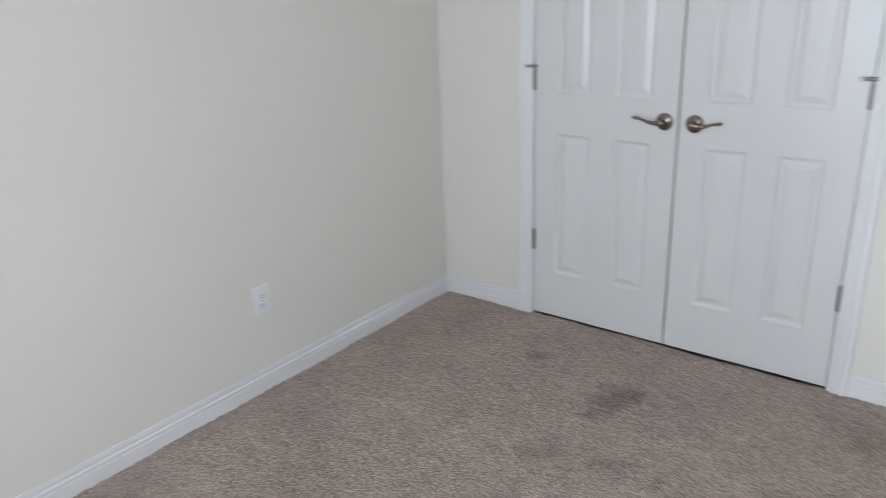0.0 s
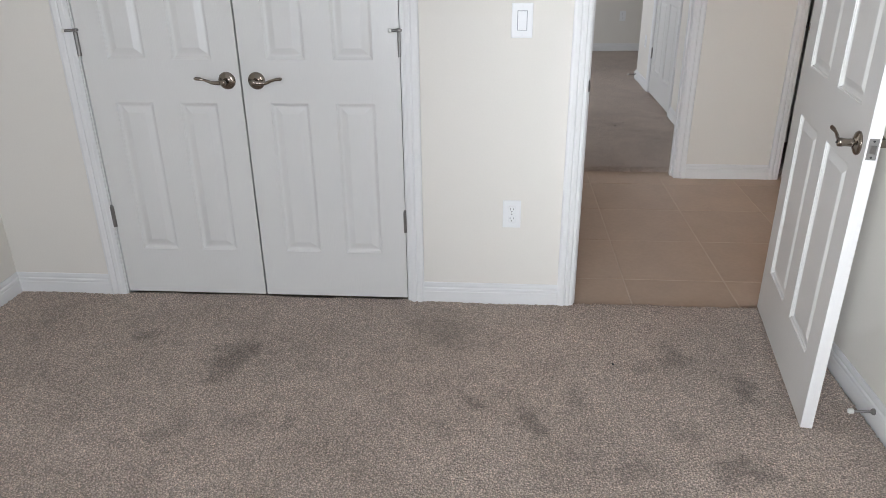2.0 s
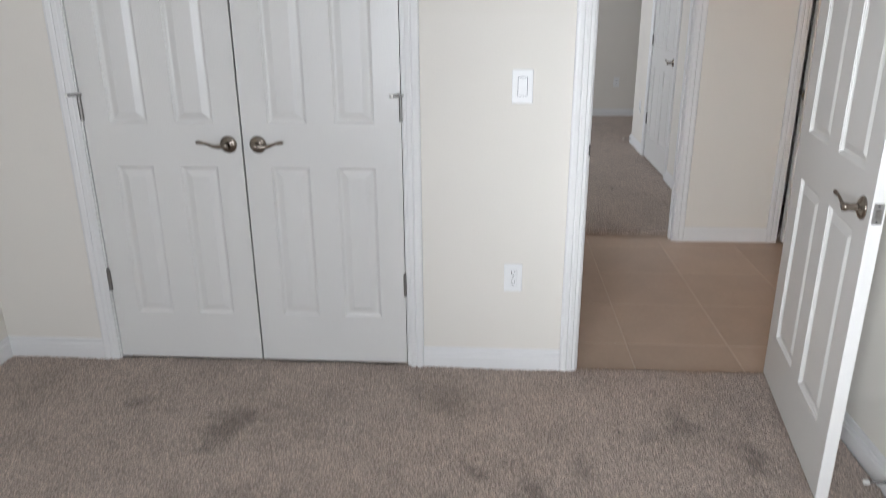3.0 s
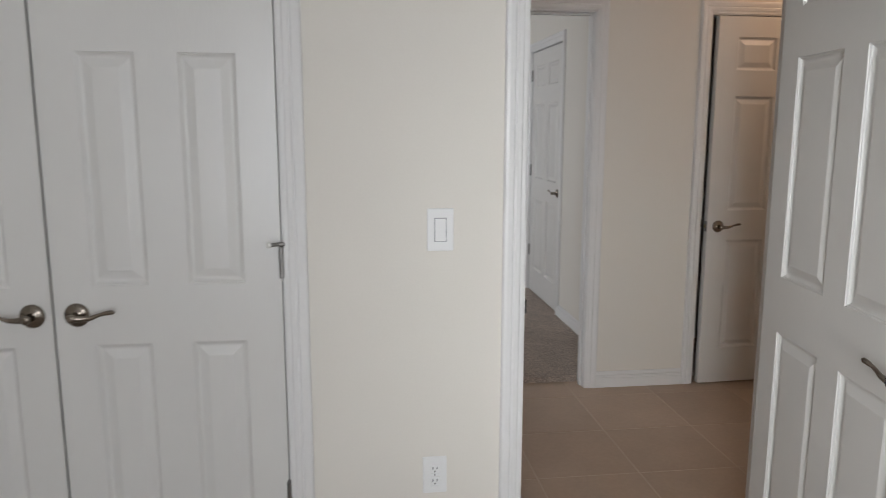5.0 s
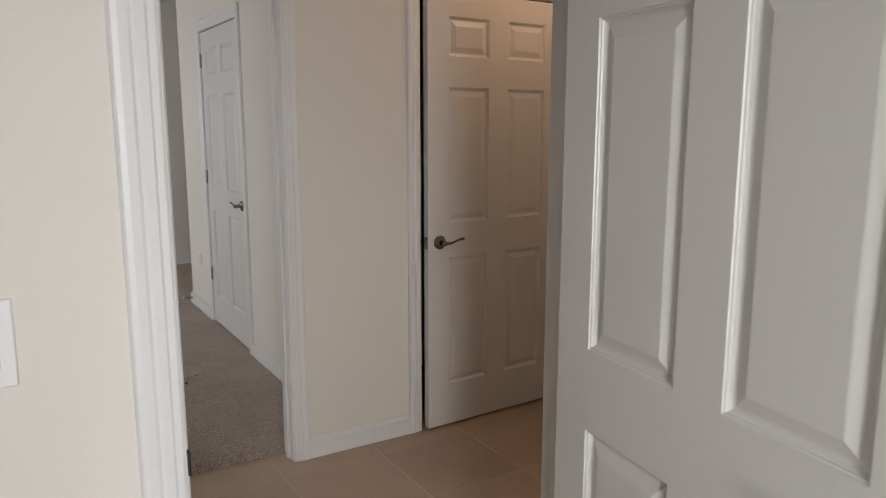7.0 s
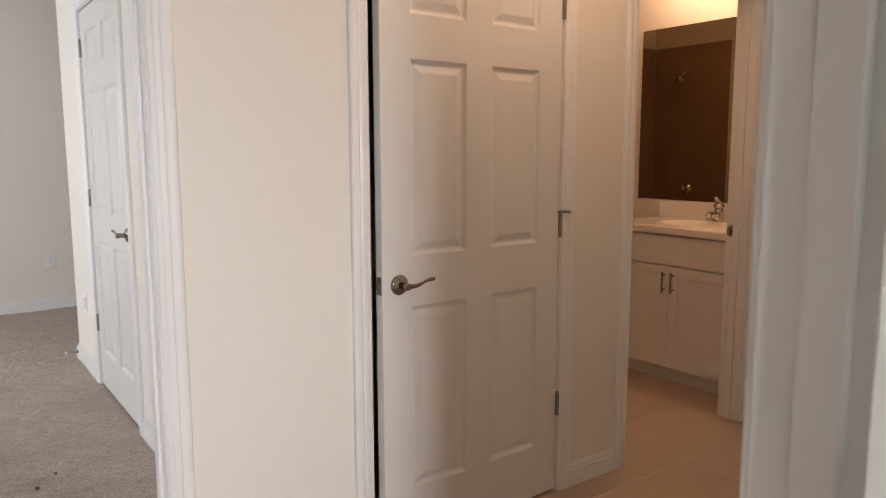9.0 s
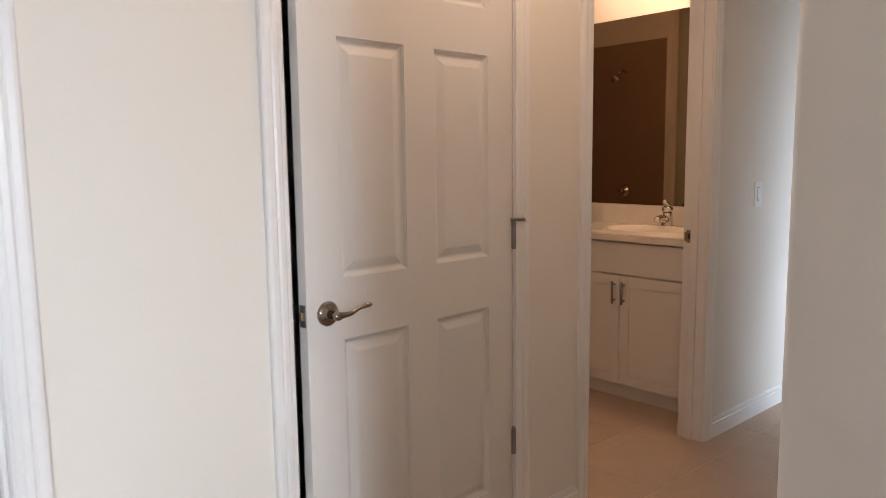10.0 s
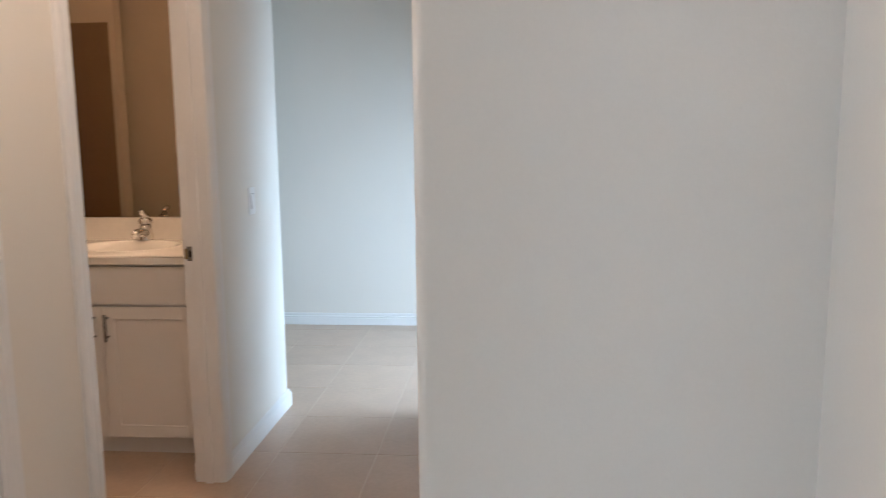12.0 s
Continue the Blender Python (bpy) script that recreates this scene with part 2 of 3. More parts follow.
def wall(name, axis, at, a0, a1, openings=(), thick=T, round_ends=(False, False), top=H, label="cream painted plaster wall", mat=None):
    """A wall along axis whose lower face lies at 'at'; openings (from, to, sill, head) go right through it."""
    bm = bmesh.new()

    def piece(u0, u1, z0, z1, left=False, right=False):
        b = boxed(u0, 0, z0, u1, thick, z1)
        edges = [e for e in b.edges if abs(e.verts[0].co.z - e.verts[1].co.z) > 0.1 and
                 ((left and abs(e.verts[0].co.x - u0) < 1e-5) or (right and abs(e.verts[0].co.x - u1) < 1e-5))]
        if edges:
            bmesh.ops.bevel(b, geom=edges, offset=0.022, segments=6, profile=0.5, affect="EDGES")
        merge(bm, b)

    cur = a0
    for o0, o1, s, h in sorted(openings):
        piece(cur, o0, -0.06, top, left=(cur == a0 and round_ends[0]))
        if s > 0:
            piece(o0, o1, -0.06, s)
        piece(o0, o1, h, top)
        cur = o1
    piece(cur, a1, -0.06, top, left=(cur == a0 and round_ends[0]), right=round_ends[1])
    if axis == "x":
        m = Matrix.Translation((0, at, 0))
    else:
        m = Matrix.Translation((at + thick, 0, 0)) @ Matrix.Rotation(math.pi / 2, 4, "Z")
    bmesh.ops.transform(bm, matrix=m, verts=bm.verts)
    return tagged(link(name, bm, mat or WALL), label, "wall", "", "structure")


ZT = -0.024  # tile floor of the hall, a carpet's thickness below the bedrooms
YF = 1.785   # hall side of the wall opposite the bedroom
CL0, CL1 = 0.497, 1.733
BD0, BD1 = 2.430, 3.243
B20, B21 = 2.414, 3.222
HC0, HC1 = 3.873, 4.702
BA0, BA1 = 5.118, 5.974
AX, AY = 4.424, 0.787      # alcove wall face and its free end
WE = 6.890                 # free end of the wall between passage and bathroom
LX = 8.700                 # far living room wall
BW = WE - T                # bathroom side of that wall
J = JAMB
wall("wall_closet_side", "x", 0.0, -T, AX + T, [(CL0 - J, CL1 + J, 0, DH + J), (BD0 - J, BD1 + J, 0, DH + J)])
wall("wall_bedroom_west", "y", -T, -3.8, 0.0)
wall("wall_bedroom_east", "y", 3.315, -3.8, 0.0)
wall("wall_bedroom_window", "x", -3.8 - T, -T, 3.315 + T, [(1.05, 2.85, 0.6, 2.1)])
wall("wall_closet_back", "x", 0.75, -T, 2.25 - T)
wall("wall_closet_west", "y", -T, T, 0.75)
wall("wall_hall_end", "y", 2.25 - T, T, YF)
wall("wall_hall_far", "x", YF, -0.3, WE, [(o0 - J, o1 + J, 0, DH + J + ZT) for o0, o1 in ((B20, B21), (HC0, HC1), (BA0, BA1))], round_ends=(False, True))
wall("wall_alcove", "y", AX, T, AY, round_ends=(False, True))
wall("wall_passage_south", "x", AY - T, AX + T, WE)
wall("wall_linen_west", "y", 3.60, YF + T, 2.55)
wall("wall_linen_back", "x", 2.55, 3.60 + T, 4.92)
wall("wall_bath_west", "y", 4.92, YF + T, 4.13)
wall("wall_bath_east", "y", WE - T, YF + T, 4.13 + T)
wall("wall_bath_north", "x", 4.13, 4.92, WE - T)
wall("wall_shower_end", "y", 5.225, 3.33, 4.13, thick=0.10)
wall("wall_living_north", "x", 3.9, WE, LX + T)
wall("wall_living_east", "y", LX, -0.55, 3.9)
wall("wall_living_south", "x", -0.55 - T, AX, LX + T, [(6.75, 8.25, 0, 2.05)])
wall("wall_living_west", "y", AX, -0.55, 0.0)
B2X = 3.505
B2D0, B2D1 = 3.328, 4.226
wall("wall_second_closet", "y", B2X, YF + T, 4.92, [(B2D0 - J, B2D1 + J, 0, DH + 0.01 + J)], round_ends=(False, True))
wall("wall_second_closet_return", "x", 4.92 - T, B2X + T, 5.2)
wall("wall_second_closet_back", "y", 4.35, 2.55 + T, 4.92 - T)
wall("wall_second_far", "x", 6.66, -0.3 - T, 5.2 + T)
wall("wall_second_east", "y", 5.2, 4.92 - T, 6.66)
wall("wall_second_west", "y", -0.3 - T, YF, 6.66, [(4.05, 5.75, 0.7, 2.1)])


def slab(name, x0, y0, x1, y1, z0, z1, mat, label, cat):
    return tagged(link(name, boxed(x0, y0, z0, x1, y1, z1), mat), label, cat, "", "structure")


def pile_floor(name, x0, y0, x1, y1, mat, label, step=0.02, fine_from=None, fine=0.008):
    """A carpet sheet with tufted, softly uneven pile and a ragged edge; the stretch beyond fine_from is tufted finer."""
    ys = [y0]
    while ys[-1] < y1 - 1e-6:
        ys.append(min(y1, ys[-1] + (fine if fine_from is not None and ys[-1] >= fine_from else step)))
    sx = fine if fine_from is not None else step
    xs = np.linspace(x0, x1, max(2, int((x1 - x0) / sx)))
    gx, gy = np.meshgrid(xs, np.array(ys))
    rs = np.random.RandomState(3)
    tuft = rs.uniform(-1, 1, gx.shape)
    gz = 0.003 + 0.0042 * tuft + 0.003 * np.sin(gx * 11 + 2 * np.sin(gy * 5)) * np.sin(gy * 9 + np.sin(gx * 4))
    gx = gx + rs.uniform(-0.3, 0.3, gx.shape) * sx
    gy = gy + rs.uniform(-0.3, 0.3, gx.shape) * (fine if fine_from is not None else step)
    gy[0], gy[-1] = y0, y1
    for r in (0, -1):
        gz[r] = ZT - 0.002
    ny, nx = gx.shape
    co = np.stack((gx, gy, gz), -1).reshape(-1, 3)
    a = (np.arange(ny - 1)[:, None] * nx + np.arange(nx - 1)[None, :]).reshape(-1)
    me = bpy.data.meshes.new(name)
    me.from_pydata(co.tolist(), [], np.stack((a, a + 1, a + nx + 1, a + nx), -1).tolist())
    for p in me.polygons:
        p.use_smooth = True
    me.materials.append(mat)
    return tagged(new(name, me), label, "carpet", "", "structure")


pile_floor("floor_carpet_bedroom", -0.01, -3.81, 3.295, 0.008, CARPET, "taupe cut-pile bedroom carpet with dark worn stains", 0.03, fine_from=-1.9)
pile_floor("floor_carpet_second_bedroom", -0.31, YF + T - 0.01, 5.21, 7.03, CARPET_2, "grey taupe carpet of the second bedroom", 0.016)
slab("floor_base", -0.6, -4.0, 9.4, 7.3, -0.16, -0.06, GROUT, "concrete floor slab under the rooms", "floor")
slab("floor_grout", 2.0, -0.3, 9.2, YF + T - 0.012, -0.06, ZT - 0.0012, GROUT, "pale grout bed between the floor tiles", "floor")
slab("floor_grout_bath", 3.62, YF + T - 0.011, 9.2, 4.2, -0.06, ZT - 0.0014, GROUT, "pale grout bed between bathroom tiles", "floor")
slab("ceiling", -0.6, -4.05, 9.4, 7.3, H, H + 0.1, CEIL, "white textured ceiling", "ceiling")
slab("ground", -400, -400, 400, 400, -0.4, -0.17, GROUND, "dry bare ground around the house", "ground")


# ---- trim ----
CASE = [(0.0, 0.0), (0.0, 0.008), (0.004, 0.0105), (0.014, 0.0115), (0.018, 0.0145), (0.030, 0.0165), (0.036, 0.0135), (0.041, 0.0165), (0.054, 0.0185), (0.062, 0.0165), (0.066, 0.012), (0.066, 0.0)]


def casing(label, m, x0, x1, h, sides="LTR"):
    """Moulded casing round an opening from x0 to x1, h high, in the plane y = 0 of m, proud towards -y."""
    root = thing("door_casing", label, "door trim", "door casings", "structure")
    path = [(x0, -0.026), (x0, h), (x1, h), (x1, -0.026)]
    out = [(-1, 0), (-1, 1), (1, 1), (1, 0)]
    for i, (s, nm) in enumerate((("L", "casing_leg"), ("T", "casing_head"), ("R", "casing_leg"))):
        if s not in sides:
            continue
        bm = bmesh.new()
        ends = []
        for k in (i, i + 1):
            ends.append([bm.verts.new((path[k][0] + out[k][0] * u, -d, path[k][1] + out[k][1] * u)) for u, d in CASE])
        for a in range(len(CASE)):
            b = (a + 1) % len(CASE)
            bm.faces.new((ends[0][a], ends[0][b], ends[1][b], ends[1][a]))
        bm.faces.new(ends[0])
        bm.faces.new(ends[1][::-1])
        part(nm, bm, TRIM, root)
    root.matrix_world = m
    return root


def jamb(label, m, x0, x1, h, depth=T, stop=None):
    """Jamb boards that line an opening; stop: how far in the stop strip sits."""
    root = thing("door_jamb", label, "door frame", "door frames", "structure")
    e = 0.001
    for nm, c in (("jamb_board", (x0 - J + e, 0, 0, x0, depth, h)), ("jamb_board", (x1, 0, 0, x1 + J - e, depth, h)), ("jamb_head", (x0 - J + e, 0, h, x1 + J - e, depth, h + J - e))):
        part(nm, boxed(c[0], c[1] - 0.001, c[2] - (0.026 if c[2] == 0 else 0), c[3], c[4] + 0.001, c[5], bevel=0.001, seg=1), TRIM, root)
    if stop is not None:
        s0, s1 = stop, stop + 0.035
        for c in ((x0, s0, 0, x0 + 0.011, s1, h), (x1 - 0.011, s0, 0, x1, s1, h), (x0 + 0.011, s0, h - 0.011, x1 - 0.011, s1, h)):
            part("stop_strip", boxed(c[0], c[1], c[2] - (0.026 if c[2] == 0 else 0), c[3], c[4], c[5], bevel=0.0025), TRIM, root)
    root.matrix_world = m
    return root


I4 = Matrix.Identity(4)
FAR = Matrix.Translation((0, YF, ZT))
casing("white moulded casing round the closet doors", I4, CL0 - 0.004, CL1 + 0.004, DH + 0.004)
casing("white moulded casing round the bedroom doorway", I4, BD0 - 0.004, BD1 + 0.004, DH + 0.004)
casing("white moulded casing round the second bedroom doorway", FAR, B20 - 0.004, B21 + 0.004, DH + 0.004)
casing("white moulded casing round the linen closet", FAR, HC0 - 0.004, HC1 + 0.004, DH + 0.004)
casing("white moulded casing round the bathroom doorway", FAR, BA0 - 0.004, BA1 + 0.004, DH + 0.004)
BACK = Matrix.Translation((0, T, 0)) @ Matrix.Rotation(math.pi, 4, "Z")
casing("white moulded casing on the hall side of the bedroom doorway", BACK, -BD1 - 0.004, -BD0 + 0.004, DH + 0.004)
FBACK = Matrix.Translation((0, YF + T, ZT)) @ Matrix.Rotation(math.pi, 4, "Z")
casing("white moulded casing inside the second bedroom doorway", FBACK, -B21 - 0.004, -B20 + 0.004, DH + 0.004)
# second closet: local x runs along -y, out of the wall is -x
SEC = Matrix.Translation((B2X, 0, 0)) @ Matrix.Rotation(-math.pi / 2, 4, "Z")
casing("white moulded casing round the second closet door", SEC, -B2D1 - 0.004, -B2D0 + 0.004, DH + 0.014)
jamb("white jamb of the closet opening", I4, CL0, CL1, DH)
jamb("white jamb of the bedroom doorway", I4, BD0, BD1, DH, stop=0.042)
jamb("white jamb of the second bedroom doorway", FAR, B20, B21, DH, stop=0.04)
jamb("white jamb of the linen closet opening", FAR, HC0, HC1, DH)
jamb("white jamb of the bathroom doorway", FAR, BA0, BA1, DH, stop=0.04)
jamb("white jamb of the second closet opening", SEC, -B2D1, -B2D0, DH + 0.01, stop=0.042)

BASE = [(0.0, 0.0), (0.014, 0.0), (0.0145, 0.052), (0.0125, 0.056), (0.0145, 0.060), (0.0145, 0.068), (0.010, 0.073), (0.011, 0.080), (0.007, 0.068), (0.004, 0.092), (0.0, 0.092)]


def baseboard(p, q, miters=(0, 0), foot=0.0, label="white stepped baseboard along the wall"):
    """Board from p to q along a wall; it stands proud to the left of the way from p to q. miters: 1 inner corner, -1 outer."""
    p, q = Vector((*p, 0)), Vector((*q, 0))
    d = (q - p).normalized()
    nrm = Vector((-d.y, d.x, 0))
    bm = bmesh.new()
    ends = []
    for o, s, mi in ((p, 1, miters[0]), (q, -1, miters[1])):
        ends.append([bm.verts.new(o + nrm * u + d * (s * mi * u) + Vector((0, 0, foot + (z - 0.003 if z == 0 else z)))) for u, z in BASE])
    for a in range(len(BASE)):
        b = (a + 1) % len(BASE)
        bm.faces.new((ends[0][a], ends[0][b], ends[1][b], ends[1][a]))
    bm.faces.new(ends[0])
    bm.faces.new(ends[1][::-1])
    return tagged(link("baseboard", bm, TRIM), label, "baseboard", "baseboards", "structure")


C = 0.070   # casing width with its reveal
baseboard((CL0 - C, 0), (0, 0), (0, 1))
baseboard((BD0 - C, 0), (CL1 + C, 0))
baseboard((0, 0), (0, -3.8), (1, 1))
baseboard((0, -3.8), (3.315, -3.8), (1, 1))
baseboard((3.315, -3.8), (3.315, -0.02), (1, 0))
baseboard((HC0 - C, YF), (B21 + C, YF), foot=ZT)
baseboard((BA0 - C, YF), (HC1 + C, YF), foot=ZT)
baseboard((WE, YF), (BA1 + C, YF), (-1, 0), foot=ZT)
baseboard((WE, 3.9), (WE, YF), (1, -1), foot=ZT)
baseboard((2.25, T), (BD0 - C, T), (1, 0), foot=ZT)
baseboard((2.25, YF), (2.25, T), (1, 1), foot=ZT)
baseboard((BD1 + C, T), (AX, T), (0, 1), foot=ZT)
baseboard((AX, T), (AX, AY), (1, -1), foot=ZT)
baseboard((AX, AY), (WE, AY), (-1, 0), foot=ZT)
baseboard((LX, -0.55), (LX, 3.9), (1, 1), foot=ZT)
baseboard((B2X, B2D1 + C), (B2X, 4.92), (0, -1))
baseboard((B2X, YF + T), (B2X, B2D0 - C), (1, 0))
baseboard((B2X, 4.92), (5.2, 4.92), (-1, 1))
baseboard((5.2, 6.66), (-0.3, 6.66), (1, 1))
baseboard((BA1 + 0.02, YF + T), (BA1 + 0.20, YF + T), foot=ZT)


# ---- doors ----
def door_face_mesh(w, h, t, cols, rows):
    """Slab with sunk, moulded panel recesses on both faces."""
    bm = bmesh.new()
    xs = [0] + [v for c in cols for v in c] + [w]
    zs = [0] + [v for r in rows for v in r] + [h]
    fields = []
    for side in (0, 1):
        y = 0.0 if side == 0 else t
        s = 1 if side == 0 else -1
        for i in range(len(xs) - 1):
            for j in range(len(zs) - 1):
                x0, x1, z0, z1 = xs[i], xs[i + 1], zs[j], zs[j + 1]
                if i % 2 == 1 and j % 2 == 1:
                    rings = []
                    for inset, depth in ((0, 0), (0.0015, 0.0028), (0.0045, 0.0040), (0.0058, 0.0072), (0.0105, 0.0108), (0.0140, 0.0118), (0.016, 0.0118)):
                        rings.append([bm.verts.new((x, y + s * depth, z)) for x, z in ((x0 + inset, z0 + inset), (x1 - inset, z0 + inset), (x1 - inset, z1 - inset), (x0 + inset, z1 - inset))])
                    for a, b in zip(rings, rings[1:]):
                        for k in range(4):
                            bm.faces.new((a[k], a[(k + 1) % 4], b[(k + 1) % 4], b[k]))
                    bm.faces.new(rings[-1])
                    if side == 0:
                        fields.append((x0 + 0.0165, x1 - 0.0165, z0 + 0.0165, z1 - 0.0165))
                else:
                    bm.faces.new([bm.verts.new(p) for p in ((x0, y, z0), (x1, y, z0), (x1, y, z1), (x0, y, z1))])
    for a, b in (((0, 0), (0, t)), ((w, 0), (w, t))):
        bm.faces.new([bm.verts.new(p) for p in ((a[0], a[1], 0), (b[0], b[1], 0), (b[0], b[1], h), (a[0], a[1], h))])
    for z in (0, h):
        bm.faces.new([bm.verts.new(p) for p in ((0, 0, z), (w, 0, z), (w, t, z), (0, t, z))])
    bmesh.ops.remove_doubles(bm, verts=bm.verts, dist=0.00005)
    return bm, fields


def panel_field(x0, x1, z0, z1, y, s):
    """The raised field of one panel with its wide bevelled margin."""
    bm = bmesh.new()
    rings = []
    for inset, up in ((0, 0.0), (0.003, 0.0007), (0.0235, 0.0086), (0.0265, 0.0092)):
        rings.append([bm.verts.new((x, y - s * up, z)) for x, z in ((x0 + inset, z0 + inset), (x1 - inset, z0 + inset), (x1 - inset, z1 - inset), (x0 + inset, z1 - inset))])
    for a, b in zip(rings, rings[1:]):
        for k in range(4):
            bm.faces.new((a[k], a[(k + 1) % 4], b[(k + 1) % 4], b[k]))
    bm.faces.new(rings[-1])
    return bm


def lever_handle(parent, x, z, y, s, aim, mat=NICKEL, pin=False):
    """Round rose, neck and a waved lever; s -1: on the face that looks to -y; aim: +1 or -1 along x."""
    root = part("handle", lathe([(0, 0.0), (0.033, 0.0), (0.0335, 0.003), (0.031, 0.007), (0.024, 0.0105), (0.018, 0.012), (0.016, 0.014), (0, 0.0145)], 36,
                Matrix.Translation((x, y, z)) @ Matrix.Rotation(math.pi / 2 * (1 if s < 0 else -1), 4, "X")), mat, parent, "satin nickel lever handle on a round rose", True)
    neck = lathe([(0, 0.010), (0.0125, 0.010), (0.0115, 0.018), (0.0105, 0.034), (0.0125, 0.044), (0.0115, 0.052), (0.006, 0.054), (0, 0.054)], 24,
                 Matrix.Translation((x, y, z)) @ Matrix.Rotation(math.pi / 2 * (1 if s < 0 else -1), 4, "X"))
    part("neck", neck, mat, root, smooth=True)
    path, rad = [], []
    for i in range(19):
        u = i / 18
        path.append((x + aim * (0.004 + 0.108 * u), y + s * (0.046 - 0.006 * math.sin(u * math.pi)), z - 0.004 * math.sin(u * math.pi * 0.9) + 0.017 * u * u + 0.006 * math.sin(max(0, u - 0.4) * math.pi / 0.6)))
        rad.append(0.0095 - 0.0045 * min(1, u * 1.6) + (0.0015 if u > 0.75 else 0) - (0.004 if i == 18 else 0))
    part("lever", tube(path, rad, 12, 0.75), mat, root, smooth=True)
    if pin:
        part("lock_pin", lathe([(0, 0.0), (0.003, 0.0), (0.003, 0.003), (0, 0.0035)], 12, Matrix.Translation((x, y + s * 0.054, z)) @ Matrix.Rotation(math.pi / 2 * (1 if s < 0 else -1), 4, "X")), DARK, root)
    return root


def hinge(parent, x, z, y, s, plate=0, stop=0):
    """Butt hinge barrel with knuckles; plate: width of the leaf seen beside it; stop: side to which a hinge-pin stop points."""
    prof = [(0, -0.045)]
    for k in range(5):
        a = -0.045 + k * 0.018
        prof += [(0.0076, a), (0.0080, a + 0.0006), (0.0080, a + 0.0170), (0.0076, a + 0.0176)]
    prof += [(0.0045, 0.046), (0.0055, 0.048), (0.004, 0.052), (0, 0.053)]
    root = part("hinge", lathe(prof, 14, Matrix.Translation((x, y, z))), STEEL, parent, "brushed steel butt hinge")
    if plate:
        a, b = sorted((x, x + plate))
        part("hinge_leaf", boxed(a, y - 0.001 - (0.002 if s < 0 else -0.002), z - 0.044, b, y + 0.001 - (0.002 if s < 0 else -0.002), z + 0.044, bevel=0.0006, seg=1), STEEL, root)
    if stop:
        st = part("hinge_stop", boxed(x - 0.012, y - 0.012, z + 0.047, x + 0.012, y + 0.010, z + 0.057, bevel=0.003), STEEL, root, "hinge-pin door stop with rubber tip")
        zz = z + 0.052
        arm = part("stop_rod", tube([(x, y, zz), (x + stop * 0.012, y + s * 0.012, zz), (x + stop * 0.030, y + s * 0.024, zz)], [0.0055, 0.0055, 0.0048], 10), STEEL, root, smooth=True)
        part("stop_tip", tube([(x + stop * 0.029, y + s * 0.0235, zz), (x + stop * 0.036, y + s * 0.028, zz)], [0.0085, 0.0075], 12), RUBBER, root)
    return root


ROWS6 = [(0.205, 0.832), (0.998, 1.622), (1.760, 1.935)]


def panel_door(name, label, w, m, latch, h=2.042, t=0.035, stile=0.112, mull=0.112, group="", handles=(-1,), hinges=True, hinge_face=-1, stop_at=None, edge_latch=True, pin=False, back=0.062):
    """Six-panel moulded door. Local x from the hinge edge (0) to the latch edge (w), front face y = 0."""
    root = thing(name, label, "door", group)
    pw = (w - 2 * stile - mull) / 2
    cols = [(stile, stile + pw), (stile + pw + mull, w - stile)]
    bm, fields = door_face_mesh(w, h, t, cols, ROWS6)
    part("slab", bm, DOOR, root)
    for f in fields:
        part("panel", panel_field(*f, 0.0118, 1), PANEL, root)
        part("panel", panel_field(*f, t - 0.0118, -1), PANEL, root)
    for s in handles:
        lever_handle(root, w - back, latch, 0.0 if s < 0 else t, s, -1, pin=pin)
    if edge_latch:
        pl = part("latch_plate", boxed(w - 0.0005, t / 2 - 0.0125, latch - 0.029, w + 0.0012, t / 2 + 0.0125, latch + 0.029, bevel=0.0005, seg=1), STEEL, root, "steel latch face plate with two screws")
        bolt = bmesh.new()
        v = [bolt.verts.new(p) for p in ((w, t / 2 - 0.007, latch - 0.011), (w + 0.010, t / 2 + 0.005, latch - 0.011), (w, t / 2 + 0.007, latch - 0.011), (w, t / 2 - 0.007, latch + 0.011), (w + 0.010, t / 2 + 0.005, latch + 0.011), (w, t / 2 + 0.007, latch + 0.011))]
        for q in ((0, 1, 2), (5, 4, 3), (0, 3, 4, 1), (1, 4, 5, 2), (2, 5, 3, 0)):
            bolt.faces.new([v[i] for i in q])
        part("latch_bolt", bolt, STEEL, pl)
        for dz in (-0.022, 0.022):
            part("screw", lathe([(0, 0.0), (0.0032, 0.0), (0.0028, 0.0008), (0, 0.0009)], 10, Matrix.Translation((w + 0.001, t / 2, latch + dz)) @ Matrix.Rotation(math.pi / 2, 4, "Y")), DARK, pl)
    if hinges:
        y = -0.005 if hinge_face < 0 else t + 0.005
        for i, z in enumerate((0.35, 1.055, 1.86)):
            hinge(root, -0.002, z, y, hinge_face, plate=0.0, stop=(stop_at or 0) if i == 1 else 0)
    root.matrix_world = m
    return root


LW = (CL1 - CL0) / 2 - 0.0072
panel_door("closet_door", "closed white six-panel closet door with nickel lever", LW, Matrix.Translation((CL0 + 0.0035, 0.004, 0.012)), 0.919, stile=0.101, mull=0.106, group="double closet doors", edge_latch=False, stop_at=-1, back=0.050)


